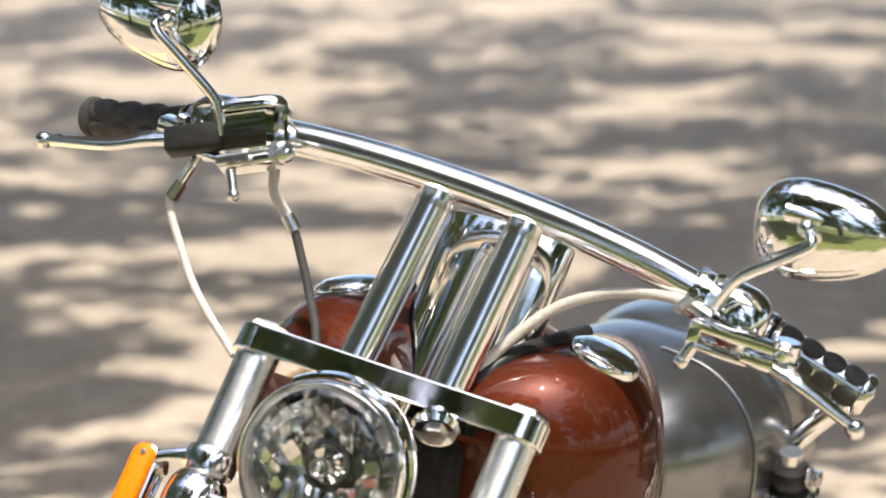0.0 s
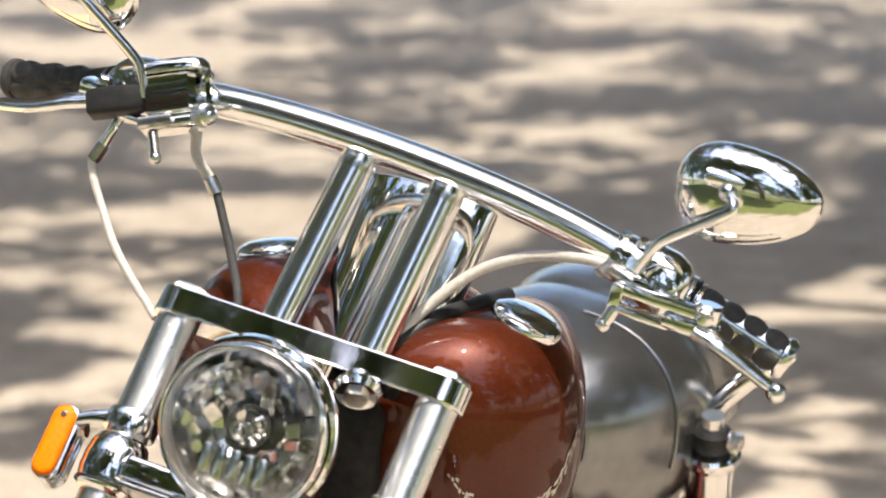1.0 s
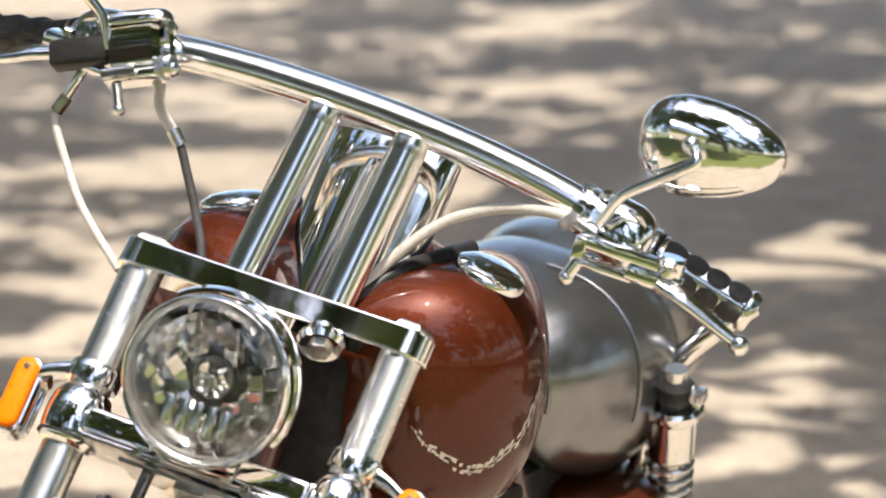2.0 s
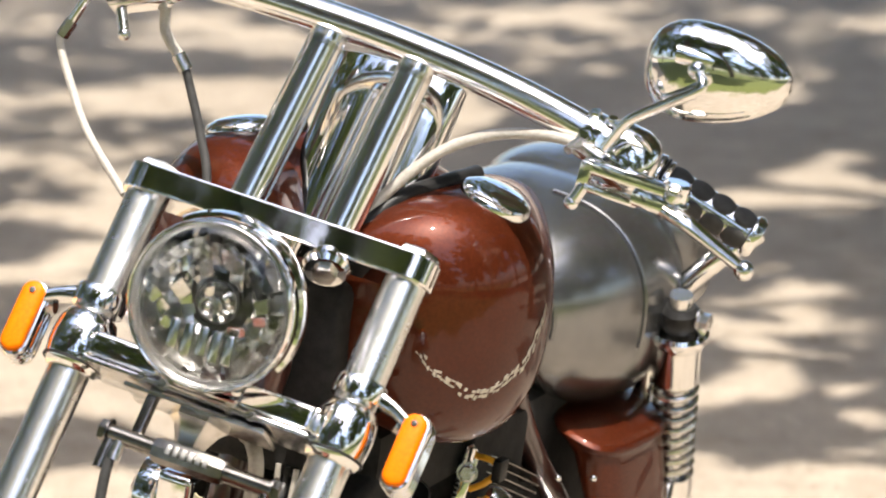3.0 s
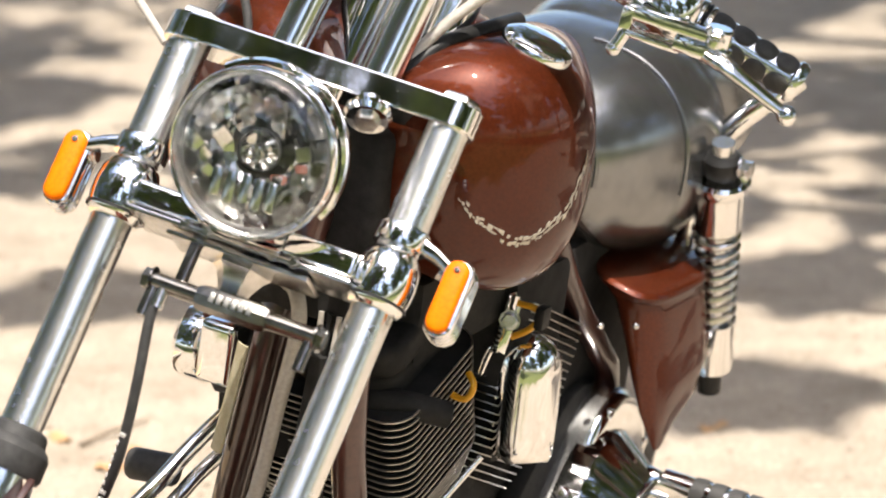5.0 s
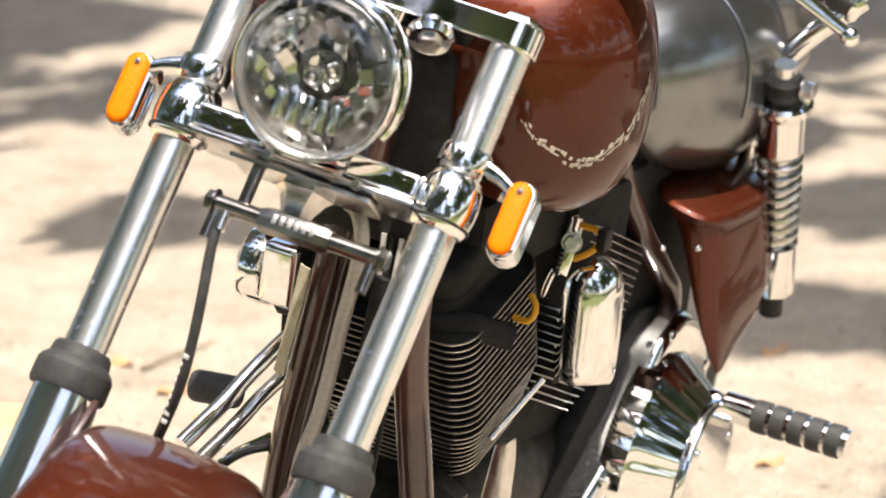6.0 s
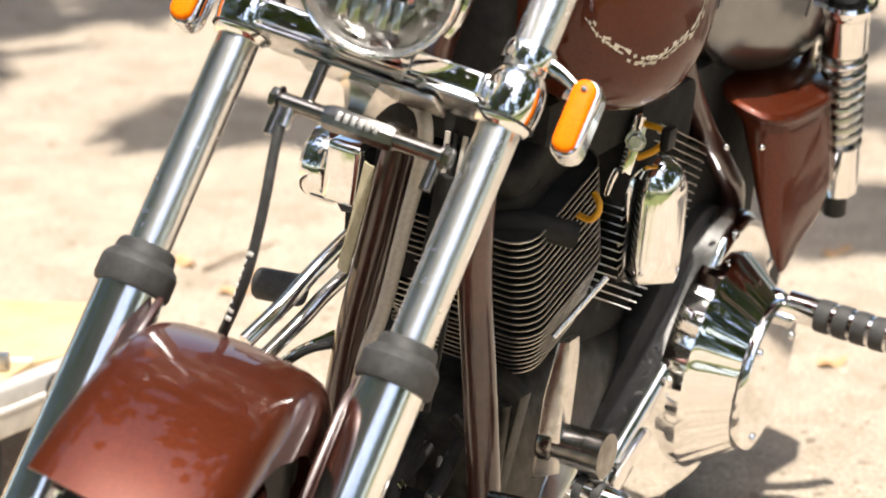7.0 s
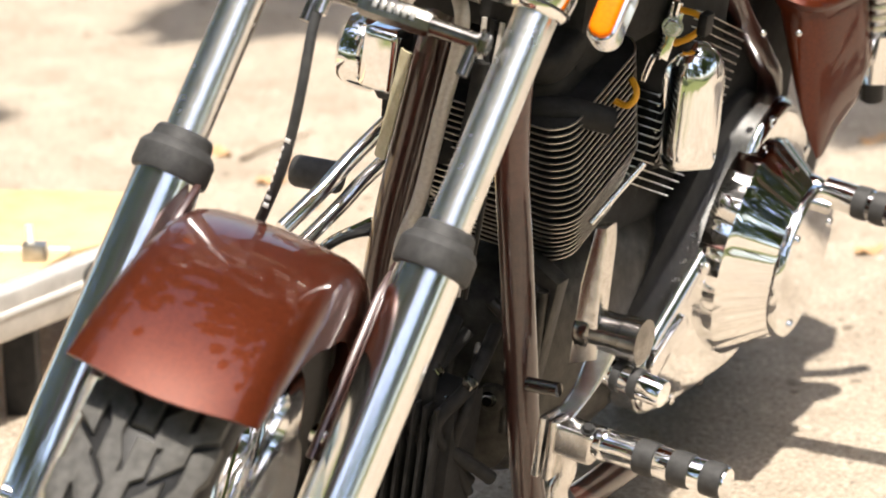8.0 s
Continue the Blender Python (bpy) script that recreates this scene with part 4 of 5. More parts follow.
def tank_point(b, a, out=0.0):
    """A place on the left half's skin: b along the bike, a round it in radians from its outer side upwards."""
    k = max(i for i in range(len(TANK) - 1) if TANK[i][0] <= b)
    t = (b - TANK[k][0]) / (TANK[k + 1][0] - TANK[k][0])
    w, z, h = (TANK[k][j] * (1 - t) + TANK[k + 1][j] * t for j in (1, 2, 3))
    ca, sa = math.cos(a), math.sin(a)
    e = 2 / 2.3
    return Vector((0.55 * w + (0.46 * w + out) * math.copysign(abs(ca) ** e, ca), b, z + (h + out) * math.copysign(abs(sa) ** e, sa)))


def tank():
    body = bmesh.new()
    for s in (-1, 1):
        rings = [superring((s * 0.55 * w, b, z), (s, 0, 0), (0, 0, 1), 0.46 * w, h, 2.3, 56) for b, w, z, h in TANK]
        loft(rings, body)
    t = body_part("fuel_tank", body, PAINT, None, "glossy brown twin fuel tank with chipped silver pinstripe", 60)
    for s in (-1, 1):
        m = axis((s * 0.140, 0.146, 0.038), (s * 0.30, 0.04, 1))
        cap = [(0.0, -0.012), (0.026, -0.012), (0.027, -0.002), (0.034, 0.000), (0.0365, 0.003), (0.0368, 0.012), (0.0345, 0.0165), (0.024, 0.0215), (0.011, 0.0235), (0.0, 0.024)]
        body_part("filler_cap", lathe(cap, m, 44), CHROME, t, "domed chrome filler cap")
        body_part("cap_gasket", lathe([(0.028, -0.004), (0.0335, -0.003), (0.0335, 0.001), (0.028, 0.001)], m, 36, None, False), BLACK, t)
    for s in (-1, 1):
        body_part("edge_trim", tube([(s * 0.040, 0.024, -0.045), (s * 0.050, 0.030, -0.010), (s * 0.058, 0.045, 0.018), (s * 0.074, 0.078, 0.044), (s * 0.094, 0.13, 0.055), (s * 0.10, 0.19, 0.055)], 0.0088, 12), BLACK, t, "black rubber edge strip")
    rnd = random.Random(9)
    path = smooth_path([(0.026, -12, 0), (0.034, -20, 0), (0.048, -23, 0), (0.067, -25, 0), (0.086, -20, 0), (0.107, -12, 0), (0.128, -3, 0), (0.142, 4, 0), (0.149, 10, 0)], 5)
    for k in range(len(path) - 1):
        for side in (-1, 1):
            if rnd.random() < 0.16:
                continue
            a, b = path[k].lerp(path[k + 1], rnd.uniform(0, 0.2)), path[k].lerp(path[k + 1], rnd.uniform(0.75, 1.1))
            off, w = side * rnd.uniform(0.8, 2.4), rnd.uniform(0.5, 1.5)
            ring = []
            for q, e in ((a, off - w), (b, off - w + rnd.uniform(-0.7, 0.7)), (b, off + w), (a, off + w * rnd.uniform(0.4, 1.1))):
                ring.append(tank_point(q.x, radians(q.y + e), 0.0012))
            low = [tank_point(p.y, math.atan2(0, 1), 0) * 0 + p - Vector((0.6, -0.6, 0)) * 0.001 for p in ring]
            body_part("stripe_flake", loft([low, ring]), SILVER, t)
    body_part("neck_cover", box(-0.070, 0.072, -0.010, 0.11, -0.235, -0.030, 0.018, None, None, 4), SHADED_BLACK, t)


# half the saddle's cross section at its widest, from the crown round the side lobe to the keel
SADDLE = ((0.0, -0.056), (0.036, -0.057), (0.074, -0.064), (0.106, -0.080), (0.132, -0.106), (0.149, -0.140), (0.155, -0.180), (0.152, -0.220), (0.140, -0.256), (0.116, -0.284), (0.090, -0.296), (0.062, -0.290), (0.036, -0.268), (0.014, -0.248), (0.0, -0.242))


def saddle_ring(b, k):
    half = [Vector((l * k ** 0.85, b, -0.165 + (u + 0.165) * k)) for l, u in SADDLE]
    ring = smooth_path(half, 4)
    return ring + [Vector((-p.x, p.y, p.z)) for p in ring[-2:0:-1]]


def seat():
    rows = ((0.448, 0.06), (0.450, 0.16), (0.456, 0.28), (0.466, 0.40), (0.480, 0.52), (0.498, 0.64), (0.520, 0.75), (0.545, 0.84), (0.572, 0.91), (0.602, 0.965), (0.630, 0.995), (0.655, 1.0), (0.680, 0.985), (0.715, 0.92), (0.750, 0.80), (0.780, 0.60), (0.795, 0.35), (0.800, 0.1))
    sad = body_part("saddle", loft([saddle_ring(b, k) for b, k in rows]), LEATHER, None, "broad grey leather saddle with a satin sheen and welt", 70)
    for b, k in ((0.481, 0.53), (0.596, 0.958)):
        pts = saddle_ring(b - 0.001, k)
        body_part("welt", tube(pts[2:28], 0.0027, 8, 2), LEATHER, sad)
    rings = [superring((0, b, z), (1, 0, 0), (0, 0, 1), w, h, 2.5, 48) for b, w, h, z in ((0.645, 0.02, 0.02, -0.100), (0.655, 0.06, 0.045, -0.110), (0.69, 0.105, 0.080, -0.130), (0.74, 0.138, 0.098, -0.145), (0.80, 0.145, 0.098, -0.150), (0.86, 0.125, 0.075, -0.155), (0.89, 0.07, 0.03, -0.155))]
    body_part("pillion_pad", loft(rings), LEATHER, None, "dark grey leather pillion pad behind the saddle", 70)


def frame_tubes():
    for s in (-1, 1):
        c = 0.018
        f = body_part("down_tube", tube([(c + s * 0.036, 0.050, -0.10), (c + s * 0.045, 0.008, -0.24), (c + s * 0.055, 0.000, -0.35), (c + s * 0.072, 0.008, -0.46), (c + s * 0.084, 0.022, -0.56), (c + s * 0.091, 0.045, -0.66), (c + s * 0.094, 0.09, -0.77), (c + s * 0.094, 0.16, -0.80), (c + s * 0.094, 0.35, -0.81)], 0.0175, 22), DARKPAINT, None, "dark brown painted frame tube")
        body_part("seat_tube", tube([(s * 0.082, 0.40, -0.21), (s * 0.085, 0.446, -0.275), (s * 0.090, 0.494, -0.332), (s * 0.092, 0.566, -0.396), (s * 0.092, 0.61, -0.448), (s * 0.08, 0.63, -0.58), (s * 0.08, 0.55, -0.80)], 0.0145, 18), DARKPAINT, f)
        if s < 0:
            tag = []
            for l, u in ((-0.046, -0.276), (-0.0485, -0.300), (-0.054, -0.345), (-0.061, -0.394)):
                tag.append([Vector((l + x, y, u)) for x, y in ((-0.0095, -0.0135), (-0.004, -0.0185), (0.006, -0.0215), (0.0065, -0.0195), (-0.003, -0.0165), (-0.0085, -0.012))])
            body_part("old_sticker", loft(tag), TAPE, f, "faded beige paper sticker")
    body_part("steering_head", tube([(0, 0.035, -0.02), (0, -0.085 + 0.035, -0.19)], 0.028, 24), DARKPAINT, None, "brown steering head")
    body_part("oil_line", tube([(-0.02, 0.0, -0.205), (0.006, -0.024, -0.205), (0.016, -0.030, -0.237), (0.006, -0.03, -0.322), (-0.005, -0.03, -0.416), (-0.018, -0.03, -0.470), (-0.03, -0.02, -0.56)], 0.0078, 14), HOSE, None, "pale metal pipe beside the frame tube")
    body_part("wire_loom", tube([(0.040, -0.025, -0.26), (0.036, -0.03, -0.36), (0.024, -0.03, -0.46), (0.014, -0.02, -0.56), (0.02, 0.0, -0.66)], 0.0085, 12), SHADED_BLACK, None, "black wiring sleeve")
    for k in range(4):
        body_part("wire", tube([(0.030 + 0.010 * k, -0.012, -0.22), (0.034 + 0.009 * k, -0.018 - 0.004 * k, -0.30), (0.026 + 0.010 * k, -0.012, -0.40), (0.02 + 0.008 * k, 0.0, -0.52)], 0.0030, 8), BLACK if k % 2 else HOSE, None, "thin cable in front of the engine")


def fin_outline(half_l, half_b, r, n=7):
    out = []
    for sx, sy, a0 in ((1, 1, 0), (-1, 1, 90), (-1, -1, 180), (1, -1, 270)):
        for k in range(n):
            a = radians(a0 + 90 * k / (n - 1))
            out.append((sx * (half_l - r) + r * math.cos(a), sy * (half_b - r) + r * math.sin(a)))
    return out


def cylinder(base, lean, name_label):
    d = Vector((0, -math.sin(lean), math.cos(lean)))
    m = axis(base, d, (1, 0, 0))
    cyl = body_part("cylinder", lathe([(0.052, -0.01), (0.052, 0.19)], m, 32), SHADED_BLACK, None, name_label)
    for k in range(23):
        z = 0.002 + 0.0088 * k
        g = 0.066 + 0.020 * min(1, k / 8)
        fin = prism(fin_outline(g + 0.008, g, 0.030), z, z + 0.0012, m, 0, None)
        body_part("fin", fin, SHADED_BLACK, cyl)
        rim = loft([[m @ Vector((x * q, y * q, zz)) for x, y in fin_outline(g + 0.008, g, 0.030)] for q, zz in ((0.985, z - 0.0001), (1.003, z + 0.0000), (1.003, z + 0.0013), (0.985, z + 0.0014))], None, True, False)
        body_part("fin_edge", rim, ALU, cyl, "bright machined fin edge")
    head = prism(fin_outline(0.066, 0.060, 0.028), 0.180, 0.225, m, 0.010, None, 3)
    body_part("cylinder_head", head, SHADED_BLACK, cyl)
    body_part("rocker_box", prism(fin_outline(0.070, 0.060, 0.028), 0.222, 0.258, m, 0.010, None, 3), SHADED_BLACK, cyl)
    return cyl


def engine():
    cylinder((0.015, 0.190, -0.492), radians(20), "black finned front engine cylinder with bright fin edges")
    cylinder((0.015, 0.335, -0.495), radians(-24), "black finned rear engine cylinder with bright fin edges")
    rings = [superring((0, b, z), (1, 0, 0), (0, 0, 1), w, h, 3.2, 40) for b, w, h, z in ((0.085, 0.05, 0.07, -0.66), (0.10, 0.075, 0.10, -0.66), (0.16, 0.088, 0.125, -0.655), (0.28, 0.092, 0.135, -0.65), (0.42, 0.09, 0.12, -0.65), (0.52, 0.08, 0.09, -0.65))]
    case = body_part("crankcase", loft(rings), CASE, None, "dull grey cast engine case")
    body_part("case_web", prism([(0.05, -0.66), (0.085, -0.66), (0.10, -0.52), (0.06, -0.50)], 0.098, 0.125, axis((0, 0, 0), (0, 1, 0), (1, 0, 0)) @ Matrix.Diagonal((1, -1, 1, 1)), 0.004), CASE, case)
    # ribs and bosses on the front of the case
    for l0, u0, l1, u1 in ((0.03, -0.56, 0.085, -0.60), (0.04, -0.62, 0.09, -0.655), (0.055, -0.52, 0.062, -0.70), (0.085, -0.53, 0.083, -0.72)):
        body_part("case_rib", tube([(l0, 0.094, u0), (l1, 0.098, u1)], 0.007, 10), CASE, case)
    for l, b, u in ((0.069, 0.093, -0.54), (0.074, 0.090, -0.60), (0.05, 0.082, -0.66), (0.08, 0.098, -0.68)):
        body_part("case_boss", lathe([(0.016, 0.0), (0.015, 0.008), (0.012, 0.010), (0.0, 0.010)], axis((l, b + 0.006, u), (0.1, -1, 0)), 20), CASE, case)
        body_part("case_bolt", bolt((l, b - 0.003, u), (0.1, -1, 0), 0.007, 0.007), DULL, case)
    reg = box(-0.055, 0.062, -0.022, 0.040, -0.765, -0.625, 0.006)
    r = body_part("voltage_regulator", reg, SHADED_BLACK, None, "black finned voltage regulator low on the frame")
    for k in range(9):
        body_part("cooling_fin", box(-0.050 + 0.012 * k, -0.046 + 0.012 * k, -0.040, -0.020, -0.760, -0.63, 0.001), SHADED_BLACK, r)
    rnd = random.Random(14)
    for k in range(7):
        l, u = -0.02 + 0.014 * k, -0.56 - 0.012 * (k % 3)
        pts = [(l, 0.02 + 0.004 * k, u), (l + rnd.uniform(-0.02, 0.02), -0.012 + rnd.uniform(-0.008, 0.01), u - 0.045), (l + rnd.uniform(-0.03, 0.03), -0.02 + rnd.uniform(-0.01, 0.02), u - 0.10), (l + rnd.uniform(-0.02, 0.03), 0.03, u - 0.16)]
        body_part("hose", tube(pts, rnd.uniform(0.005, 0.010), 12), SHADED_BLACK, None, "dark oil hose in front of the engine case")
    for k in range(5):
        body_part("hose_clamp", bolt((-0.01 + 0.02 * k, -0.012, -0.60 - 0.03 * (k % 2)), (rnd.uniform(-0.4, 0.4), -1, rnd.uniform(-0.3, 0.3)), 0.007, 0.008), DULL)
    body_part("lower_fitting", tube([(0.126, 0.002, -0.588), (0.162, -0.002, -0.581)], 0.0075, 14), DULL, None, "worn hose clamp and pipe end")
    # black gear between tank and cylinders
    for q in ((-0.085, 0.085, 0.10, 0.40, -0.30, -0.205), (-0.03, 0.10, 0.30, 0.44, -0.46, -0.25), (-0.10, -0.02, 0.06, 0.20, -0.42, -0.22)):
        body_part("coil_box", box(*q, 0.014), SHADED_BLACK, None, "black ignition and wiring box under the tank")
    body_part("throttle_pipe", tube([(0.03, 0.06, -0.335), (0.085, 0.075, -0.325), (0.125, 0.11, -0.335)], 0.014, 16), SHADED_BLACK, None, "black rubber elbow pipe")
    for pts in ([(0.105, 0.150, -0.329), (0.122, 0.148, -0.330), (0.129, 0.150, -0.322), (0.128, 0.153, -0.312), (0.119, 0.158, -0.305)], [(0.102, 0.30, -0.272), (0.118, 0.298, -0.271), (0.127, 0.300, -0.275)], [(0.100, 0.30, -0.310), (0.115, 0.298, -0.299), (0.125, 0.300, -0.288)]):
        body_part("wire_clip", tube(pts, 0.0036, 10), YELLOW, None, "orange yellow plastic wire clip")
    body_part("clip_plug", box(0.124, 0.135, 0.292, 0.312, -0.292, -0.268, 0.003), BLACK, None, "small black wiring plug")
    br = tube([(0.098, 0.30, -0.264), (0.094, 0.298, -0.295), (0.087, 0.298, -0.326), (0.079, 0.300, -0.331), (0.070, 0.305, -0.365), (0.070, 0.32, -0.40)], 0.0046, 10)
    hb = body_part("horn_bracket", br, CHROME, None, "bent chrome bracket above the horn")
    body_part("bracket_plate", prism([(-0.009, -0.03), (0.006, -0.034), (0.011, 0.022), (0.002, 0.034), (-0.005, 0.03)], -0.003, 0.003, axis((0.094, 0.294, -0.294), (0.35, -0.9, 0.2), (1, 0, 0)), 0.002), CHROME, hb)
    body_part("bracket_nut", bolt((0.098, 0.292, -0.290), (0.35, -0.9, 0.2), 0.009, 0.011), WORN, hb)
    body_part("control_rod", tube([(0.124, 0.10, -0.444), (0.150, 0.15, -0.385)], 0.0035, 10), STEEL, None, "thin steel linkage rod")


def hull(circles, n=28):
    """The outline round a row of circles (x, y, r)."""
    pts = []
    for x, y, r in circles:
        pts += [(x + r * math.cos(2 * math.pi * k / n), y + r * math.sin(2 * math.pi * k / n)) for k in range(n)]
    pts = sorted(set(pts))

    def half(seq):
        out = []
        for p in seq:
            while len(out) > 1 and (out[-1][0] - out[-2][0]) * (p[1] - out[-2][1]) - (out[-1][1] - out[-2][1]) * (p[0] - out[-2][0]) <= 0:
                out.pop()
            out.append(p)
        return out[:-1]
    return half(pts) + half(pts[::-1])


# (back, up) plane, drawn out to the bike's left
SIDE = Matrix(((0, 0, 1, 0), (1, 0, 0, 0), (0, 1, 0, 0), (0, 0, 0, 1)))


def chain_outline():
    """The waisted outline of the primary cover as (back, up), from its front toe round over the top."""
    pts = [(0.300, -0.700), (0.305, -0.678), (0.324, -0.652), (0.362, -0.627), (0.400, -0.603), (0.434, -0.580), (0.463, -0.555), (0.481, -0.538), (0.505, -0.507), (0.525, -0.478), (0.552, -0.459), (0.592, -0.452), (0.645, -0.480), (0.682, -0.545), (0.690, -0.64), (0.640, -0.72), (0.560, -0.756), (0.480, -0.758), (0.425, -0.756), (0.350, -0.748), (0.312, -0.730)]
    p = [Vector((x, y, 0)) for x, y in pts]
    out = smooth_path(p + p[:1], 6)[:-1]
    return [(v.x, v.y) for v in out]


def inset(poly, d):
    """Moves every corner of an outline inwards by d."""
    out = []
    n = len(poly)
    for k in range(n):
        a, b = Vector(poly[k - 1]), Vector(poly[(k + 1) % n])
        t = (b - a).normalized()
        out.append((poly[k][0] + t.y * d, poly[k][1] - t.x * d))
    return out


def primary():
    inner = [(0.248, -0.520), (0.300, -0.470), (0.400, -0.452), (0.520, -0.425), (0.600, -0.440), (0.630, -0.53), (0.600, -0.65), (0.460, -0.715), (0.360, -0.730), (0.285, -0.690), (0.262, -0.610)]
    case = body_part("inner_primary", prism(inner, 0.020, 0.066, SIDE, 0.006), SHADED_BLACK, None, "flat black inner primary case")
    # drive belt running between the two pulleys
    belt = hull([(0.545, -0.520, 0.082), (0.345, -0.660, 0.050)])
    body_part("drive_belt", prism(belt, 0.067, 0.092, SIDE, 0.002), SHADED_BLACK, case, "wide black toothed drive belt")
    out = chain_outline()
    rings = [[SIDE @ Vector((x, y, l)) for x, y in inset(out, d)] for l, d in ((0.088, 0.010), (0.088, -0.001), (0.090, -0.003), (0.118, -0.003), (0.1225, -0.001), (0.125, 0.002), (0.1262, 0.006), (0.1268, 0.014))]
    cover = body_part("primary_cover", loft(rings), CHROME, None, "long polished chrome primary cover", 34)
    rim = [[SIDE @ Vector((x, y, l)) for x, y in inset(out, d)] for l, d in ((0.088, -0.0025), (0.0885, -0.0050), (0.1160, -0.0050), (0.1185, -0.0025))]
    body_part("brushed_rim", loft(rim, None, True, False), STEEL, cover, "brushed rim of the cover")
    m = axis((0.1310, 0.550, -0.613), (0.992, 0.092, -0.030), (0, 1, 0))
    flutes = []
    for r, z, f in ((0.127, -0.030, 0.0), (0.127, -0.001, 0.0), (0.1255, 0.001, 0.0006), (0.1200, 0.007, 0.0011), (0.0910, 0.046, 0.0010), (0.0885, 0.049, 0.0)):
        flutes.append([m @ Vector(((r + f * math.cos(26 * a)) * math.cos(a), (r + f * math.cos(26 * a)) * math.sin(a), z)) for a in (2 * math.pi * k / 208 for k in range(208))])
    body_part("clutch_cone", loft(flutes), CHROME, cover, "fluted chrome clutch cone", 28)
    body_part("clutch_disc", lathe([(0.085, 0.047), (0.0895, 0.050), (0.0900, 0.056), (0.0875, 0.060), (0.04, 0.0615), (0.0, 0.0615)], m, 72, None, False), CHROME, cover, "flat chrome clutch cover disc")
    body_part("inspection_plate", prism(stadium(0.026, 0.088), -0.004, 0.007, axis((0.127, 0.3435, -0.6650), (1, -0.05, 0.08), (0, -0.46, 0.88)), 0.004), CHROME, cover)
    edge = inset(out, 0.006)
    for k in range(9, len(edge), 17):
        x, y = edge[k]
        body_part("cover_screw", lathe([(0.0, 0.082), (0.0055, 0.082), (0.0075, 0.084), (0.0075, 0.122), (0.0065, 0.128), (0.0, 0.130)], SIDE @ Matrix.Translation((x, y, 0)), 16), CHROME, cover)
    body_part("standoff", tube([(0.070, 0.430, -0.590), (0.092, 0.430, -0.590)], 0.008, 14), DULL, cover)
    for a in (20, 140, 260):
        body_part("disc_screw", bolt(m @ Vector((0.074 * math.cos(radians(a)), 0.074 * math.sin(radians(a)), 0.060)), (0.992, 0.092, -0.030), 0.0045, 0.004), CHROME, cover)


def horn():
    r = 0.034
    out = [(-r + 0.004, -0.066), (-r + 0.012, -0.071), (r - 0.012, -0.071), (r - 0.004, -0.066), (r, -0.054), (r, 0.026)] + [(r * math.cos(a), 0.030 + 0.040 * math.sin(a)) for a in (math.pi * k / 14 for k in range(1, 14))] + [(-r, 0.026), (-r, -0.054)]
    z = Vector((0.80, -0.59, 0.10)).normalized()
    m = axis((0.132, 0.314, -0.3765), z, Vector((0.59, 0.80, 0)))
    if m.col[1].z < 0:
        m = m @ Matrix.Rotation(math.pi, 4, "Z")

    def crown(x, y, off=0.0):
        # a shell that bulges across and rolls back towards its arched top
        q = min(1.0, abs(x) / r)
        return m @ Vector((x, y, 0.013 - 0.020 * q * q - 0.018 * max(0.0, (y - 0.028) / 0.042) ** 2 + off))
    rings = []
    for k in (1.0, 0.985, 0.95, 0.88, 0.76, 0.60, 0.42, 0.22):
        rings.append([crown(x * k, -0.005 + (y + 0.005) * k, -0.010 * max(0.0, (k - 0.9) / 0.1) ** 2) for x, y in out])
    back = [m @ Vector((x, y, -0.080)) for x, y in out]
    h = body_part("horn_cover", loft([back] + rings), CHROME, None, "arched chrome horn cover between the cylinders", 60)
    for u in (0.006, -0.005, -0.034):
        for x in (-r, r):
            body_part("groove_band", prism([(x - 0.0012, u), (x + 0.0012, u), (x + 0.0012, u + 0.004), (x - 0.0012, u + 0.004)], -0.070, -0.024, m, 0.0005), CHROME, h)


def chaikin(poly, n=3):
    for _ in range(n):
        poly = [p.lerp(q, f) for p, q in zip(poly, poly[1:] + poly[:1]) for f in (0.2, 0.8)]
    return poly


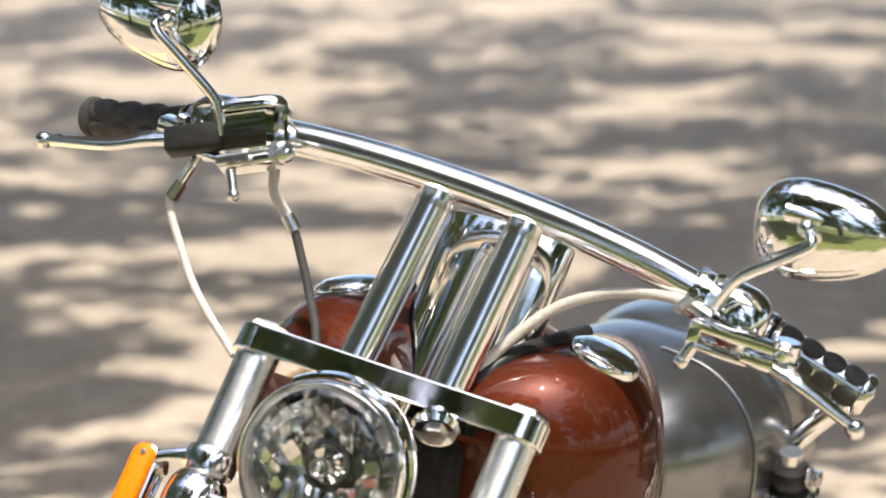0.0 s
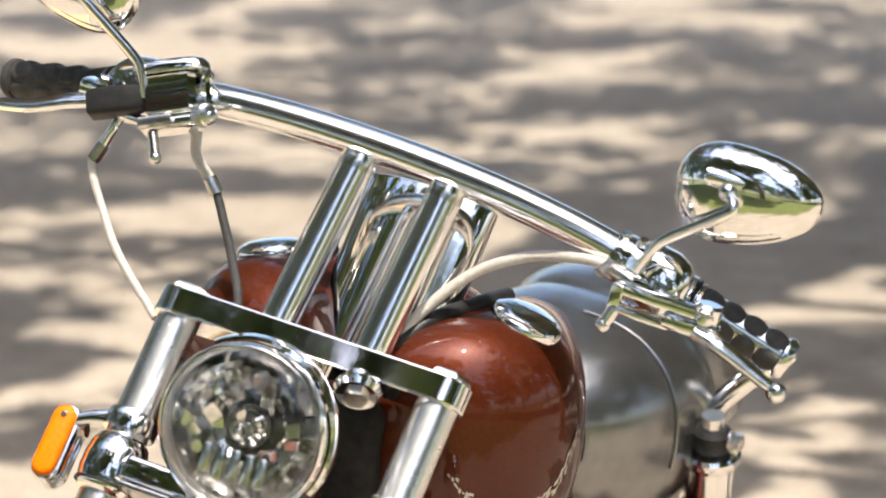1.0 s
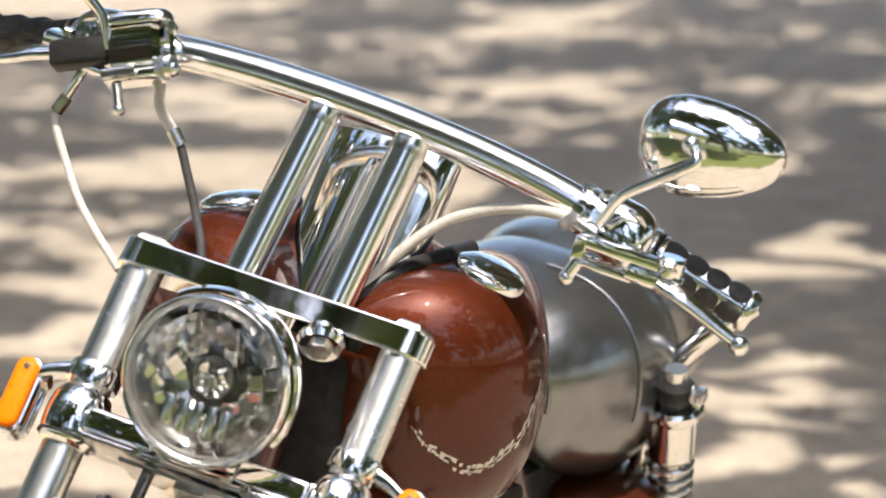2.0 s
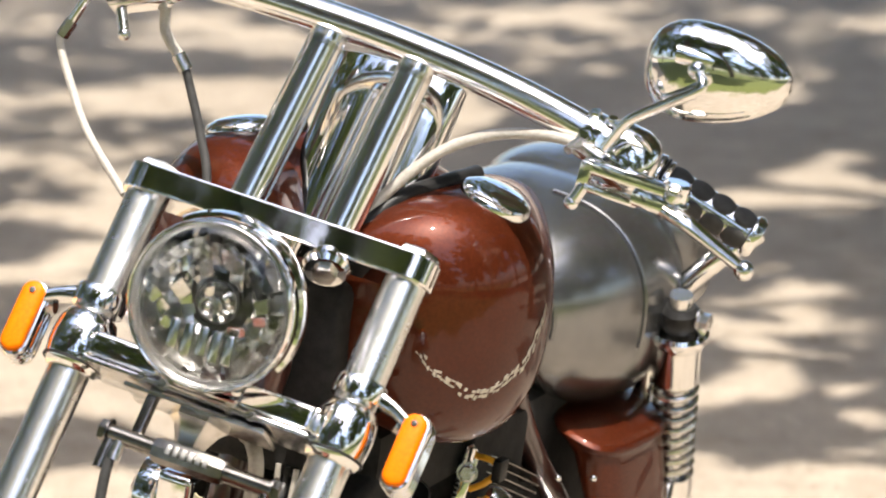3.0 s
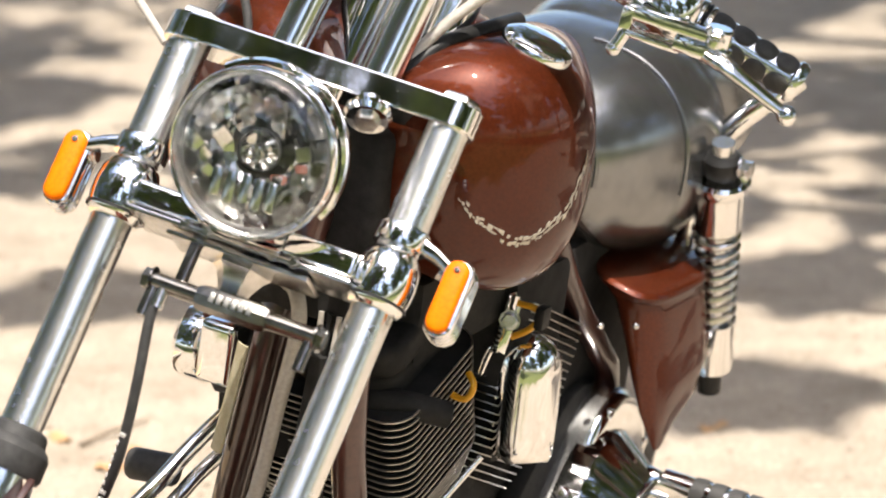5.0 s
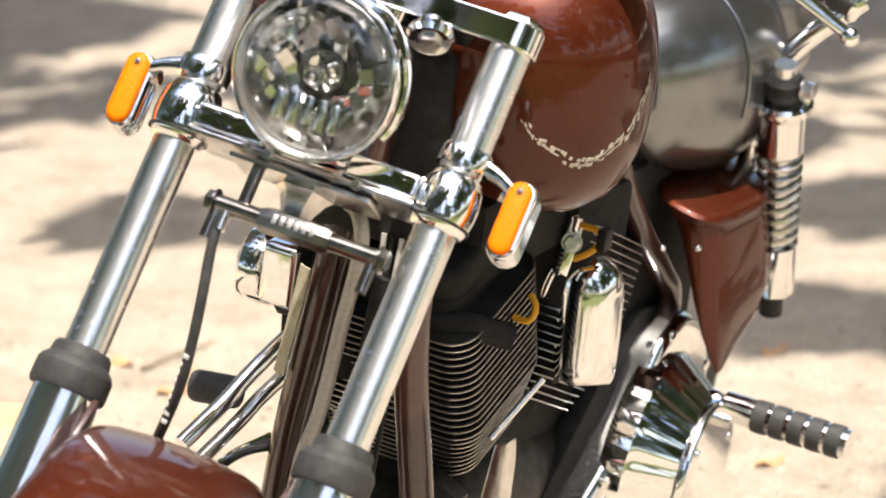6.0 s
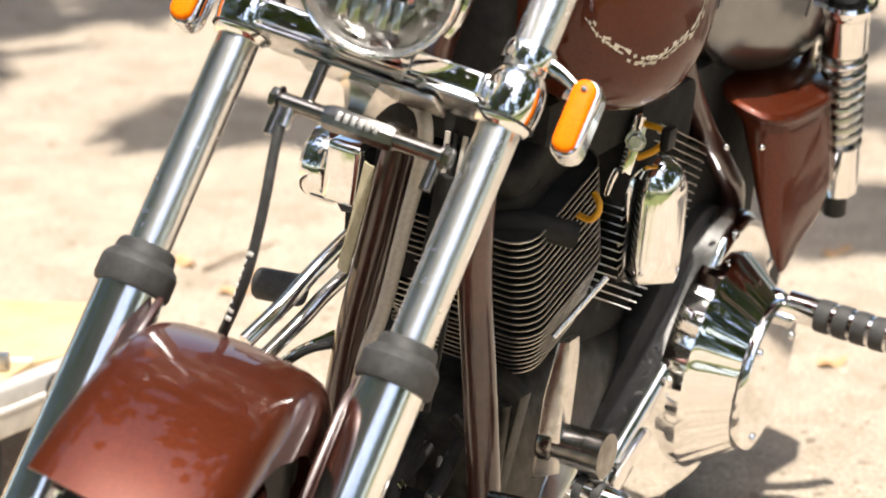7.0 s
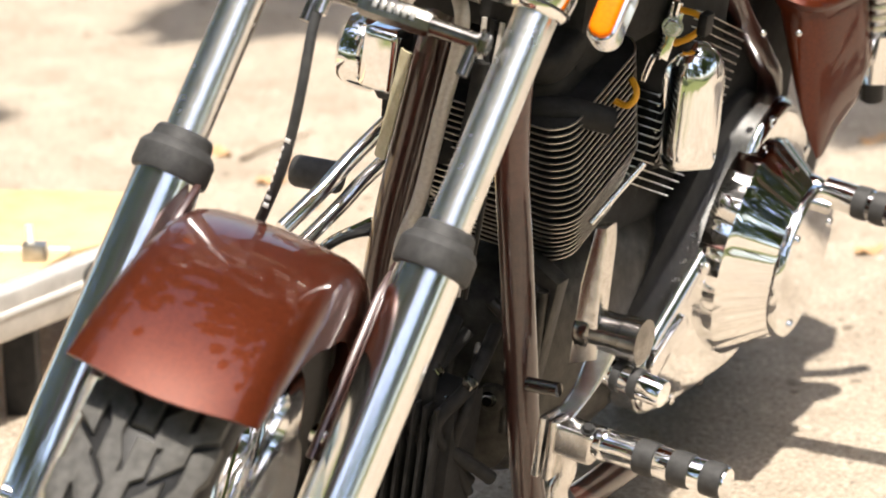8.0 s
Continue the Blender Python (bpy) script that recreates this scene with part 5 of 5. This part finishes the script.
def side_cover():
    # corners front inner, front outer, back outer, back inner, at heights from the lid down to the toe
    levels = ((-0.3035, 0.93, (0.076, 0.530), (0.160, 0.530), (0.180, 0.680), (0.060, 0.70)),
              (-0.3050, 0.97, (0.076, 0.530), (0.160, 0.530), (0.180, 0.680), (0.060, 0.70)),
              (-0.3085, 1.0, (0.076, 0.529), (0.161, 0.529), (0.181, 0.682), (0.060, 0.70)),
              (-0.3140, 0.99, (0.078, 0.530), (0.161, 0.530), (0.181, 0.684), (0.060, 0.70)),
              (-0.3185, 0.93, (0.084, 0.530), (0.162, 0.531), (0.181, 0.686), (0.060, 0.70)),
              (-0.3300, 0.925, (0.104, 0.530), (0.164, 0.535), (0.183, 0.690), (0.070, 0.70)),
              (-0.3700, 0.95, (0.126, 0.530), (0.171, 0.540), (0.187, 0.694), (0.085, 0.70)),
              (-0.4100, 0.96, (0.142, 0.530), (0.178, 0.548), (0.190, 0.696), (0.100, 0.70)),
              (-0.4500, 0.97, (0.160, 0.533), (0.181, 0.556), (0.184, 0.680), (0.130, 0.68)),
              (-0.4780, 0.98, (0.174, 0.545), (0.183, 0.565), (0.172, 0.645), (0.155, 0.64)),
              (-0.4950, 0.9, (0.178, 0.560), (0.182, 0.570), (0.175, 0.605), (0.168, 0.60)))
    rings = []
    for u, k, *corners in levels:
        flat = max(0.0, 1 - (-0.3035 - u) / 0.12)
        poly = chaikin([Vector((l, b, 0)) for l, b in corners])
        mid = sum(poly, Vector()) / len(poly)
        rings.append([Vector((q.x, q.y, u + flat * (-0.25 * (q.x - 0.14) + 0.10 * (q.y - 0.59)))) for q in (mid + (p - mid) * k for p in poly)])
    c = body_part("side_cover", loft(rings), PAINT, None, "glossy brown angular side cover below the saddle", 46)
    for l, b, u in ((0.118, 0.497, -0.345), (0.150, 0.520, -0.342)):
        body_part("cover_stud", ball((l, b, u), 0.004), CHROME, c)
    # filler box added to stand for the shaded gap under the saddle
    body_part("dark_filler", box(-0.09, 0.080, 0.47, 0.72, -0.64, -0.262, 0.02), SHADED_BLACK, None, "dull black filler box behind the side cover")


def rear_end():
    for s in (-1, 1):
        top, bot = Vector((s * 0.170, 0.640, -0.150)), Vector((s * 0.170, 0.735, -0.475))
        d = (bot - top).normalized()
        m = axis(top, d)
        sh = body_part("shock_absorber", lathe([(0.0, 0.0), (0.013, 0.0), (0.013, 0.32), (0.0, 0.32)], m, 20), STEEL, None, "chrome rear shock with an exposed coil spring")
        body_part("upper_can", lathe([(0.015, 0.044), (0.030, 0.044), (0.0335, 0.048), (0.0335, 0.055), (0.0300, 0.060), (0.0268, 0.064), (0.0265, 0.110), (0.015, 0.112)], m, 32), CHROME, sh)
        body_part("upper_eye", lathe([(0.0, 0.014), (0.016, 0.014), (0.022, 0.020), (0.0235, 0.034), (0.018, 0.045), (0.0, 0.045)], m, 24), BLACK, sh)
        coil = [m @ Vector((0.0225 * math.cos(a), 0.0225 * math.sin(a), 0.108 + 0.128 * a / (2 * math.pi * 9))) for a in (2 * math.pi * 9 * k / 144 for k in range(145))]
        body_part("coil_spring", tube(coil, 0.0042, 8, 1, None, False), WORN, sh)
        body_part("lower_can", lathe([(0.014, 0.236), (0.0255, 0.236), (0.0255, 0.300), (0.021, 0.305), (0.0, 0.305)], m, 28), CHROME, sh)
        body_part("lower_eye", lathe([(0, 0.30), (0.014, 0.30), (0.014, 0.335), (0, 0.335)], m, 20), BLACK, sh)
        body_part("shock_bolt", bolt(m @ Vector((0, 0, 0.026)) + Vector((s * 0.022, 0.0, 0.0)), (s, 0, 0), 0.010, 0.014), WORN, sh)
        rail = body_part("fender_rail", tube([(s * 0.212, 0.735, -0.085), (s * 0.1865, 0.712, -0.112), (s * 0.158, 0.702, -0.146), (s * 0.1440, 0.698, -0.168), (s * 0.1353, 0.695, -0.195), (s * 0.1312, 0.69, -0.248), (s * 0.126, 0.69, -0.300)], 0.0125, 18), CHROME, None, "bent chrome fender rail")
    # passenger peg on the left
    def shifted(name, bm, mat, parent=None, label=""):
        bm.transform(move)
        return body_part(name, bm, mat, parent, label)

    move = Matrix.Translation((-0.058, 0.13, -0.058))
    peg = shifted("passenger_peg", tube([(0.11, 0.462, -0.480), (0.205, 0.454, -0.479), (0.240, 0.45, -0.478)], 0.0115, 18), CHROME, None, "folding chrome footpeg with rubber rings")
    shifted("peg_joint", ball((0.232, 0.45, -0.477), 0.0165, None, None, (1.3, 0.8, 0.85)), CHROME, peg)
    shifted("peg_hinge", tube([(0.238, 0.436, -0.488), (0.262, 0.44, -0.490)], 0.009, 14), WORN, peg)
    shifted("peg_core", tube([(0.250, 0.45, -0.477), (0.400, 0.45, -0.478)], 0.0170, 24), CHROME, peg)
    for k in range(5):
        x = 0.286 + 0.0222 * k
        shifted("rubber_ring", lathe([(0.0165, 0), (0.0188, 0.001), (0.0194, 0.009), (0.0188, 0.0170), (0.0165, 0.018)], axis((x, 0.45, -0.4775), (1, 0, 0)), 26, None, False), RUBBER, peg)
    # rear wheel behind the engine
    m = axis((-0.03, 0.74, -0.62), (1, 0, 0), (0, 0, 1))
    w = body_part("rear_wheel", lathe([(0.0, -0.06), (0.05, -0.06), (0.05, 0.06), (0.0, 0.06)], m, 24), CHROME, None, "rear wheel with a broad black tyre")
    body_part("tyre", lathe([(0.19, -0.045), (0.23, -0.062), (0.272, -0.05), (0.288, -0.02), (0.288, 0.02), (0.272, 0.05), (0.23, 0.062), (0.19, 0.045)], m, 64, None, False), TYRE, w)
    body_part("rim", lathe([(0.16, -0.04), (0.19, -0.045), (0.19, 0.045), (0.16, 0.04), (0.16, -0.04)], m, 48, None, False), CHROME, w)


def left_controls():
    plate = prism([(0.167, -0.408), (0.180, -0.404), (0.183, -0.425), (0.185, -0.50), (0.190, -0.545), (0.160, -0.56), (0.160, -0.47)], -0.018, 0.006, Matrix(((1, 0, 0, 0), (0, 0, 1, 0.032), (0, 1, 0, 0), (0, 0, 0, 1))), 0.003)
    fc = body_part("forward_control", plate, WORN, None, "polished forward foot control with shifter and footpeg")
    tub = lathe([(0.0, 0.160), (0.021, 0.160), (0.024, 0.164), (0.024, 0.176), (0.0215, 0.178), (0.0215, 0.208), (0.0235, 0.210), (0.0235, 0.230), (0.0, 0.232)], axis((0, 0.034, -0.532), (1, 0, 0.06)), 30)
    body_part("pivot_barrel", tub, DULL, fc)
    arm = loft([superring(c, (0.90, 0.10, 0.42), (-0.2, 0.97, 0.0), w, 0.006, 4, 20) for c, w in (((0.190, 0.026, -0.524), 0.017), ((0.190, 0.021, -0.546), 0.018), ((0.186, 0.012, -0.570), 0.0155), ((0.179, 0.002, -0.590), 0.0155), ((0.171, -0.010, -0.606), 0.018), ((0.168, -0.015, -0.620), 0.018))])
    body_part("shift_arm", arm, STEEL, fc)

    def peg(name, a, b, r, bands, bw, label):
        a, b = Vector(a), Vector(b)
        d = (b - a).normalized()
        L = (b - a).length
        core = body_part(name, lathe([(0.0, 0.0), (r * 0.95, 0.0), (r, 0.003), (r, L - 0.003), (r * 0.93, L), (0, L)], axis(a, d), 28), CHROME, fc, label)
        for z in bands:
            body_part("rubber_band", lathe([(r * 0.98, z), (r * 1.10, z + 0.0015), (r * 1.13, z + bw / 2), (r * 1.10, z + bw - 0.0015), (r * 0.98, z + bw)], axis(a, d), 28, None, False), RUBBER, core)
        return core
    peg("shift_peg", (0.180, 0.030, -0.558), (0.262, 0.026, -0.562), 0.0145, (0.026, 0.046), 0.011, "chrome shift peg with two rubber bands")
    block = box(0.176, 0.222, -0.036, -0.004, -0.634, -0.600, 0.006, None, None, 3)
    body_part("peg_mount", block, WORN, fc)
    for l in (0.160, 0.172):
        body_part("mount_plate", box(l, l + 0.009, -0.038, 0.0, -0.664, -0.598, 0.003), WORN, fc)
    body_part("peg_knuckle", ball((0.226, -0.020, -0.612), 0.0185, None, None, (1.1, 0.9, 0.95)), CHROME, fc)
    body_part("mount_screw", bolt((0.212, -0.030, -0.598), (0.1, -0.4, 0.9), 0.006, 0.006), BLACK, fc)
    peg("foot_peg", (0.218, -0.020, -0.612), (0.362, -0.022, -0.606), 0.0160, (0.046, 0.084, 0.119), 0.023, "chrome foot peg with black rubber rings")
    body_part("lower_link", tube([(0.180, -0.008, -0.636), (0.184, -0.006, -0.662), (0.180, -0.010, -0.685), (0.190, -0.01, -0.71)], 0.011, 14), WORN, fc)
    # jiffy stand, folded out to the ground
    body_part("side_stand", tube([(0.11, 0.16, -0.78), (0.20, 0.14, -0.85), (0.285, 0.12, -0.955)], 0.011, 14), BLACK, None, "black side stand reaching the ground")


def right_side():
    for k, pts in enumerate(([(-0.06, 0.16, -0.38), (-0.085, 0.14, -0.43), (-0.095, 0.14, -0.52), (-0.11, 0.20, -0.63), (-0.125, 0.38, -0.68), (-0.125, 0.9, -0.68)], [(-0.09, 0.36, -0.36), (-0.13, 0.40, -0.44), (-0.16, 0.42, -0.56), (-0.165, 0.6, -0.60), (-0.165, 1.0, -0.60)])):
        body_part("exhaust_pipe", tube(pts, 0.024, 20, 8), CHROME, None, "chrome exhaust pipe on the far side")
    fc = body_part("brake_pedal", tube([(-0.144, -0.05, -0.488), (-0.130, 0.0, -0.455), (-0.118, 0.05, -0.420), (-0.085, 0.13, -0.355)], 0.009, 14), CHROME, None, "long chrome brake pedal arm with a rubber pad")
    body_part("pedal_arm", tube([(-0.135, -0.04, -0.515), (-0.120, 0.02, -0.478), (-0.108, 0.05, -0.45), (-0.07, 0.14, -0.38)], 0.008, 14), CHROME, fc)
    body_part("pedal_pad", lathe([(0, -0.026), (0.015, -0.026), (0.017, -0.022), (0.017, 0.022), (0.015, 0.026), (0, 0.026)], axis((-0.158, 0.035, -0.458), (1, 0.1, 0.1)), 24), RUBBER, fc)
    m = axis((-0.115, 0.055, -0.318), (-1, -0.25, 0.05))
    a = body_part("air_cleaner", lathe([(0.0, -0.01), (0.036, -0.01), (0.040, 0.0), (0.040, 0.022), (0.034, 0.034), (0.02, 0.040), (0, 0.041)], m, 36), CHROME, None, "round chrome intake cover with black rubber mount")
    body_part("mount_rubber", lathe([(0.0, -0.040), (0.042, -0.040), (0.044, -0.012), (0.040, -0.008), (0, -0.008)], m, 30), RUBBER, a)
    body_part("relay_cover", box(-0.110, -0.068, 0.004, 0.040, -0.338, -0.272, 0.009, None, None, 4), CHROME, None, "small square chrome cover")
    body_part("splash_panel", prism([(-0.115, -0.40), (-0.06, -0.40), (-0.06, -0.27), (-0.10, -0.25), (-0.12, -0.33)], 0.075, 0.10, Matrix(((1, 0, 0, 0), (0, 0, 1, 0), (0, 1, 0, 0), (0, 0, 0, 1))), 0.004), SHADED_BLACK, None, "black panel behind the frame tube")
    for k in range(4):
        body_part("control_cable", tube([(-0.05 - 0.01 * k, 0.02, -0.48), (-0.10 - 0.008 * k, 0.0, -0.50 - 0.006 * k), (-0.135, -0.02, -0.54 - 0.008 * k)], 0.004, 8), CHROME if k % 2 else BLACK, None, "thin cable beside the frame tube")


fork_tubes()
yokes()
headlight()
signals()
handlebar()
master_cylinder()
mirrors()
gauge_housing()
cables()
brake_tee()
front_wheel()
front_fender()
tank()
seat()
frame_tubes()
engine()
primary()
horn()
side_cover()
rear_end()
left_controls()
right_side()


# ---------------------------------------------------------------- the low trailer beside the bike
def trailer():
    at = Matrix.Translation((-1.0, 4.4, 0))
    t = thing("flatbed_trailer", (-1.0, 4.4, 0), "low flatbed trailer with yellow plywood deck and steel rail", "trailer")

    def put(name, bm, mat, label=""):
        return part(name, bm, mat, t, label)
    # front edge runs from near left to far right
    a, d = Vector((-0.76, 4.262, 0)), Vector((0.585, 0.811, 0))
    n = Vector((-0.811, 0.585, 0))

    def edge(k, off=0.0):
        q = a + d * k + n * off
        return (q.x, q.y)
    near = prism([edge(-1.5, 0.02), edge(0.05, 0.02), (-0.70, 4.424), (-1.75, 4.47), (-1.75, 3.30)], 0.152, 0.172, None, 0.002)
    far = prism([(-0.695, 4.430), edge(0.262, 0.02), (-0.615, 4.655), (-1.75, 4.76), (-1.75, 4.478)], 0.152, 0.172, None, 0.002)
    put("deck_board", near, PLY, "weathered yellow plywood board")
    put("deck_board", far, PLY, "weathered yellow plywood board")
    rail = prism([edge(-1.5, -0.015), edge(0.275, -0.015), edge(0.275, 0.018), edge(-1.5, 0.018)], 0.118, 0.180, None, 0.006)
    put("side_rail", rail, GALV, "pale painted steel side rail")
    put("rail_groove", prism([edge(-1.5, -0.017), edge(0.27, -0.017), edge(0.27, -0.013), edge(-1.5, -0.013)], 0.150, 0.158, None, 0.001), WHITE)
    put("end_beam", box(-0.640, -0.600, 4.47, 4.66, 0.118, 0.170, 0.006), GALV)
    put("seam_strip", box(-1.75, -0.70, 4.424, 4.431, 0.168, 0.176, 0.001, None, Matrix.Translation((-0.70, 4.427, 0)) @ Matrix.Rotation(radians(-2.4), 4, "Z") @ Matrix.Translation((0.70, -4.427, 0))), WHITE)
    put("rubber_stop", lathe([(0.0, 0.0), (0.014, 0.0), (0.019, 0.006), (0.019, 0.022), (0.016, 0.026), (0, 0.026)], axis((-0.668, 4.375, 0.158), (0.75, -0.6, 0.05)), 24), RUBBER, "round black rubber stop")
    put("latch", box(-0.752, -0.722, 4.385, 4.405, 0.172, 0.194, 0.004), ALU, "rusty steel latch")
    put("latch_pin", tube([(-0.742, 4.396, 0.19), (-0.744, 4.40, 0.215)], 0.005, 12), WHITE)
    for x, y in ((-0.63, 4.60), (-1.6, 4.65), (-1.45, 3.45), (-0.75, 4.33)):
        put("leg", box(x - 0.02, x + 0.02, y - 0.02, y + 0.02, 0.0, 0.13, 0.003), BLACK)


def litter():
    dry = wear(material("dry_leaf", (0.45, 0.22, 0.08), 0.7), 20, (0.44, 0.25, 0.12), (0.58, 0.38, 0.20))
    rnd = random.Random(3)
    for x, y in ((-0.504, 5.29), (-0.53, 5.22), (-0.62, 5.36), (0.31, 4.9), (-0.47, 5.1), (0.35, 5.4)):
        bm = bmesh.new()
        n = 8
        top = [bm.verts.new((0.026 * math.cos(2 * math.pi * k / n), 0.012 * math.sin(2 * math.pi * k / n), 0.004 + 0.006 * math.sin(k * 2.1))) for k in range(n)]
        low = [bm.verts.new((v.co.x, v.co.y, v.co.z - 0.0012)) for v in top]
        mid, midl = bm.verts.new((0, 0, 0.003)), bm.verts.new((0, 0, 0.0018))
        for k in range(n):
            j = (k + 1) % n
            bm.faces.new((top[k], top[j], mid))
            bm.faces.new((low[j], low[k], midl))
            bm.faces.new((top[j], top[k], low[k], low[j]))
        ob = part("dry_leaf", bm, dry, None, "", pose(x, y, 0.001, 0, 0, rnd.uniform(0, 360)))
        tagged(ob, "curled dry orange leaf lying on sandy ground", "leaf", "dry leaves on the ground")
    ob = part("twig", tube([(-0.585, 5.32, 0.006), (-0.54, 5.375, 0.010), (-0.495, 5.44, 0.007)], lambda q: 0.0035 - 0.0015 * q, 8), BARK, None)
    tagged(ob, "thin dry brown twig lying on sandy ground", "twig")


def gravel():
    m = bpy.data.materials.new("pebbles")
    m.use_nodes = True
    t = m.node_tree
    b = t.nodes["Principled BSDF"]
    b.inputs["Roughness"].default_value = 0.9
    geo = t.nodes.new("ShaderNodeNewGeometry")
    ramp = t.nodes.new("ShaderNodeValToRGB")
    ramp.color_ramp.elements[0].color, ramp.color_ramp.elements[1].color = (0.20, 0.165, 0.125, 1), (0.50, 0.44, 0.36, 1)
    t.links.new(geo.outputs["Random Per Island"], ramp.inputs["Fac"])
    t.links.new(ramp.outputs["Color"], b.inputs["Base Color"])
    rnd = random.Random(31)
    verts, faces = [], []
    for _ in range(5200):
        y = 3.6 + 4.6 * rnd.random() ** 1.5
        x = rnd.uniform(-0.30 - 0.22 * y + 0.1, 0.25 + 0.14 * y)
        r = 0.0022 + 0.0060 * rnd.random() ** 3
        a0, flat, long = rnd.uniform(0, 6.3), rnd.uniform(0.35, 0.7), rnd.uniform(1.0, 1.6)
        base = len(verts)
        for lift, k in ((-0.2, 1.0), (0.45, 0.85)):
            for q in range(5):
                a = a0 + 2 * math.pi * q / 5
                u, w = r * k * long * math.cos(a) * rnd.uniform(0.8, 1.15), r * k * math.sin(a) * rnd.uniform(0.8, 1.15)
                verts.append((x + u * math.cos(a0) - w * math.sin(a0), y + u * math.sin(a0) + w * math.cos(a0), r * flat * lift))
        verts.append((x, y, r * flat))
        for q in range(5):
            p = (q + 1) % 5
            faces += [(base + q, base + p, base + 5 + p, base + 5 + q), (base + 5 + q, base + 5 + p, base + 10)]
    me = bpy.data.meshes.new("gravel")
    me.from_pydata(verts, [], faces)
    me.materials.append(m)
    tagged(new("gravel", me), "loose pale and brown grit scattered over the sandy ground", "gravel", kind="stuff")


trailer()
litter()
gravel()
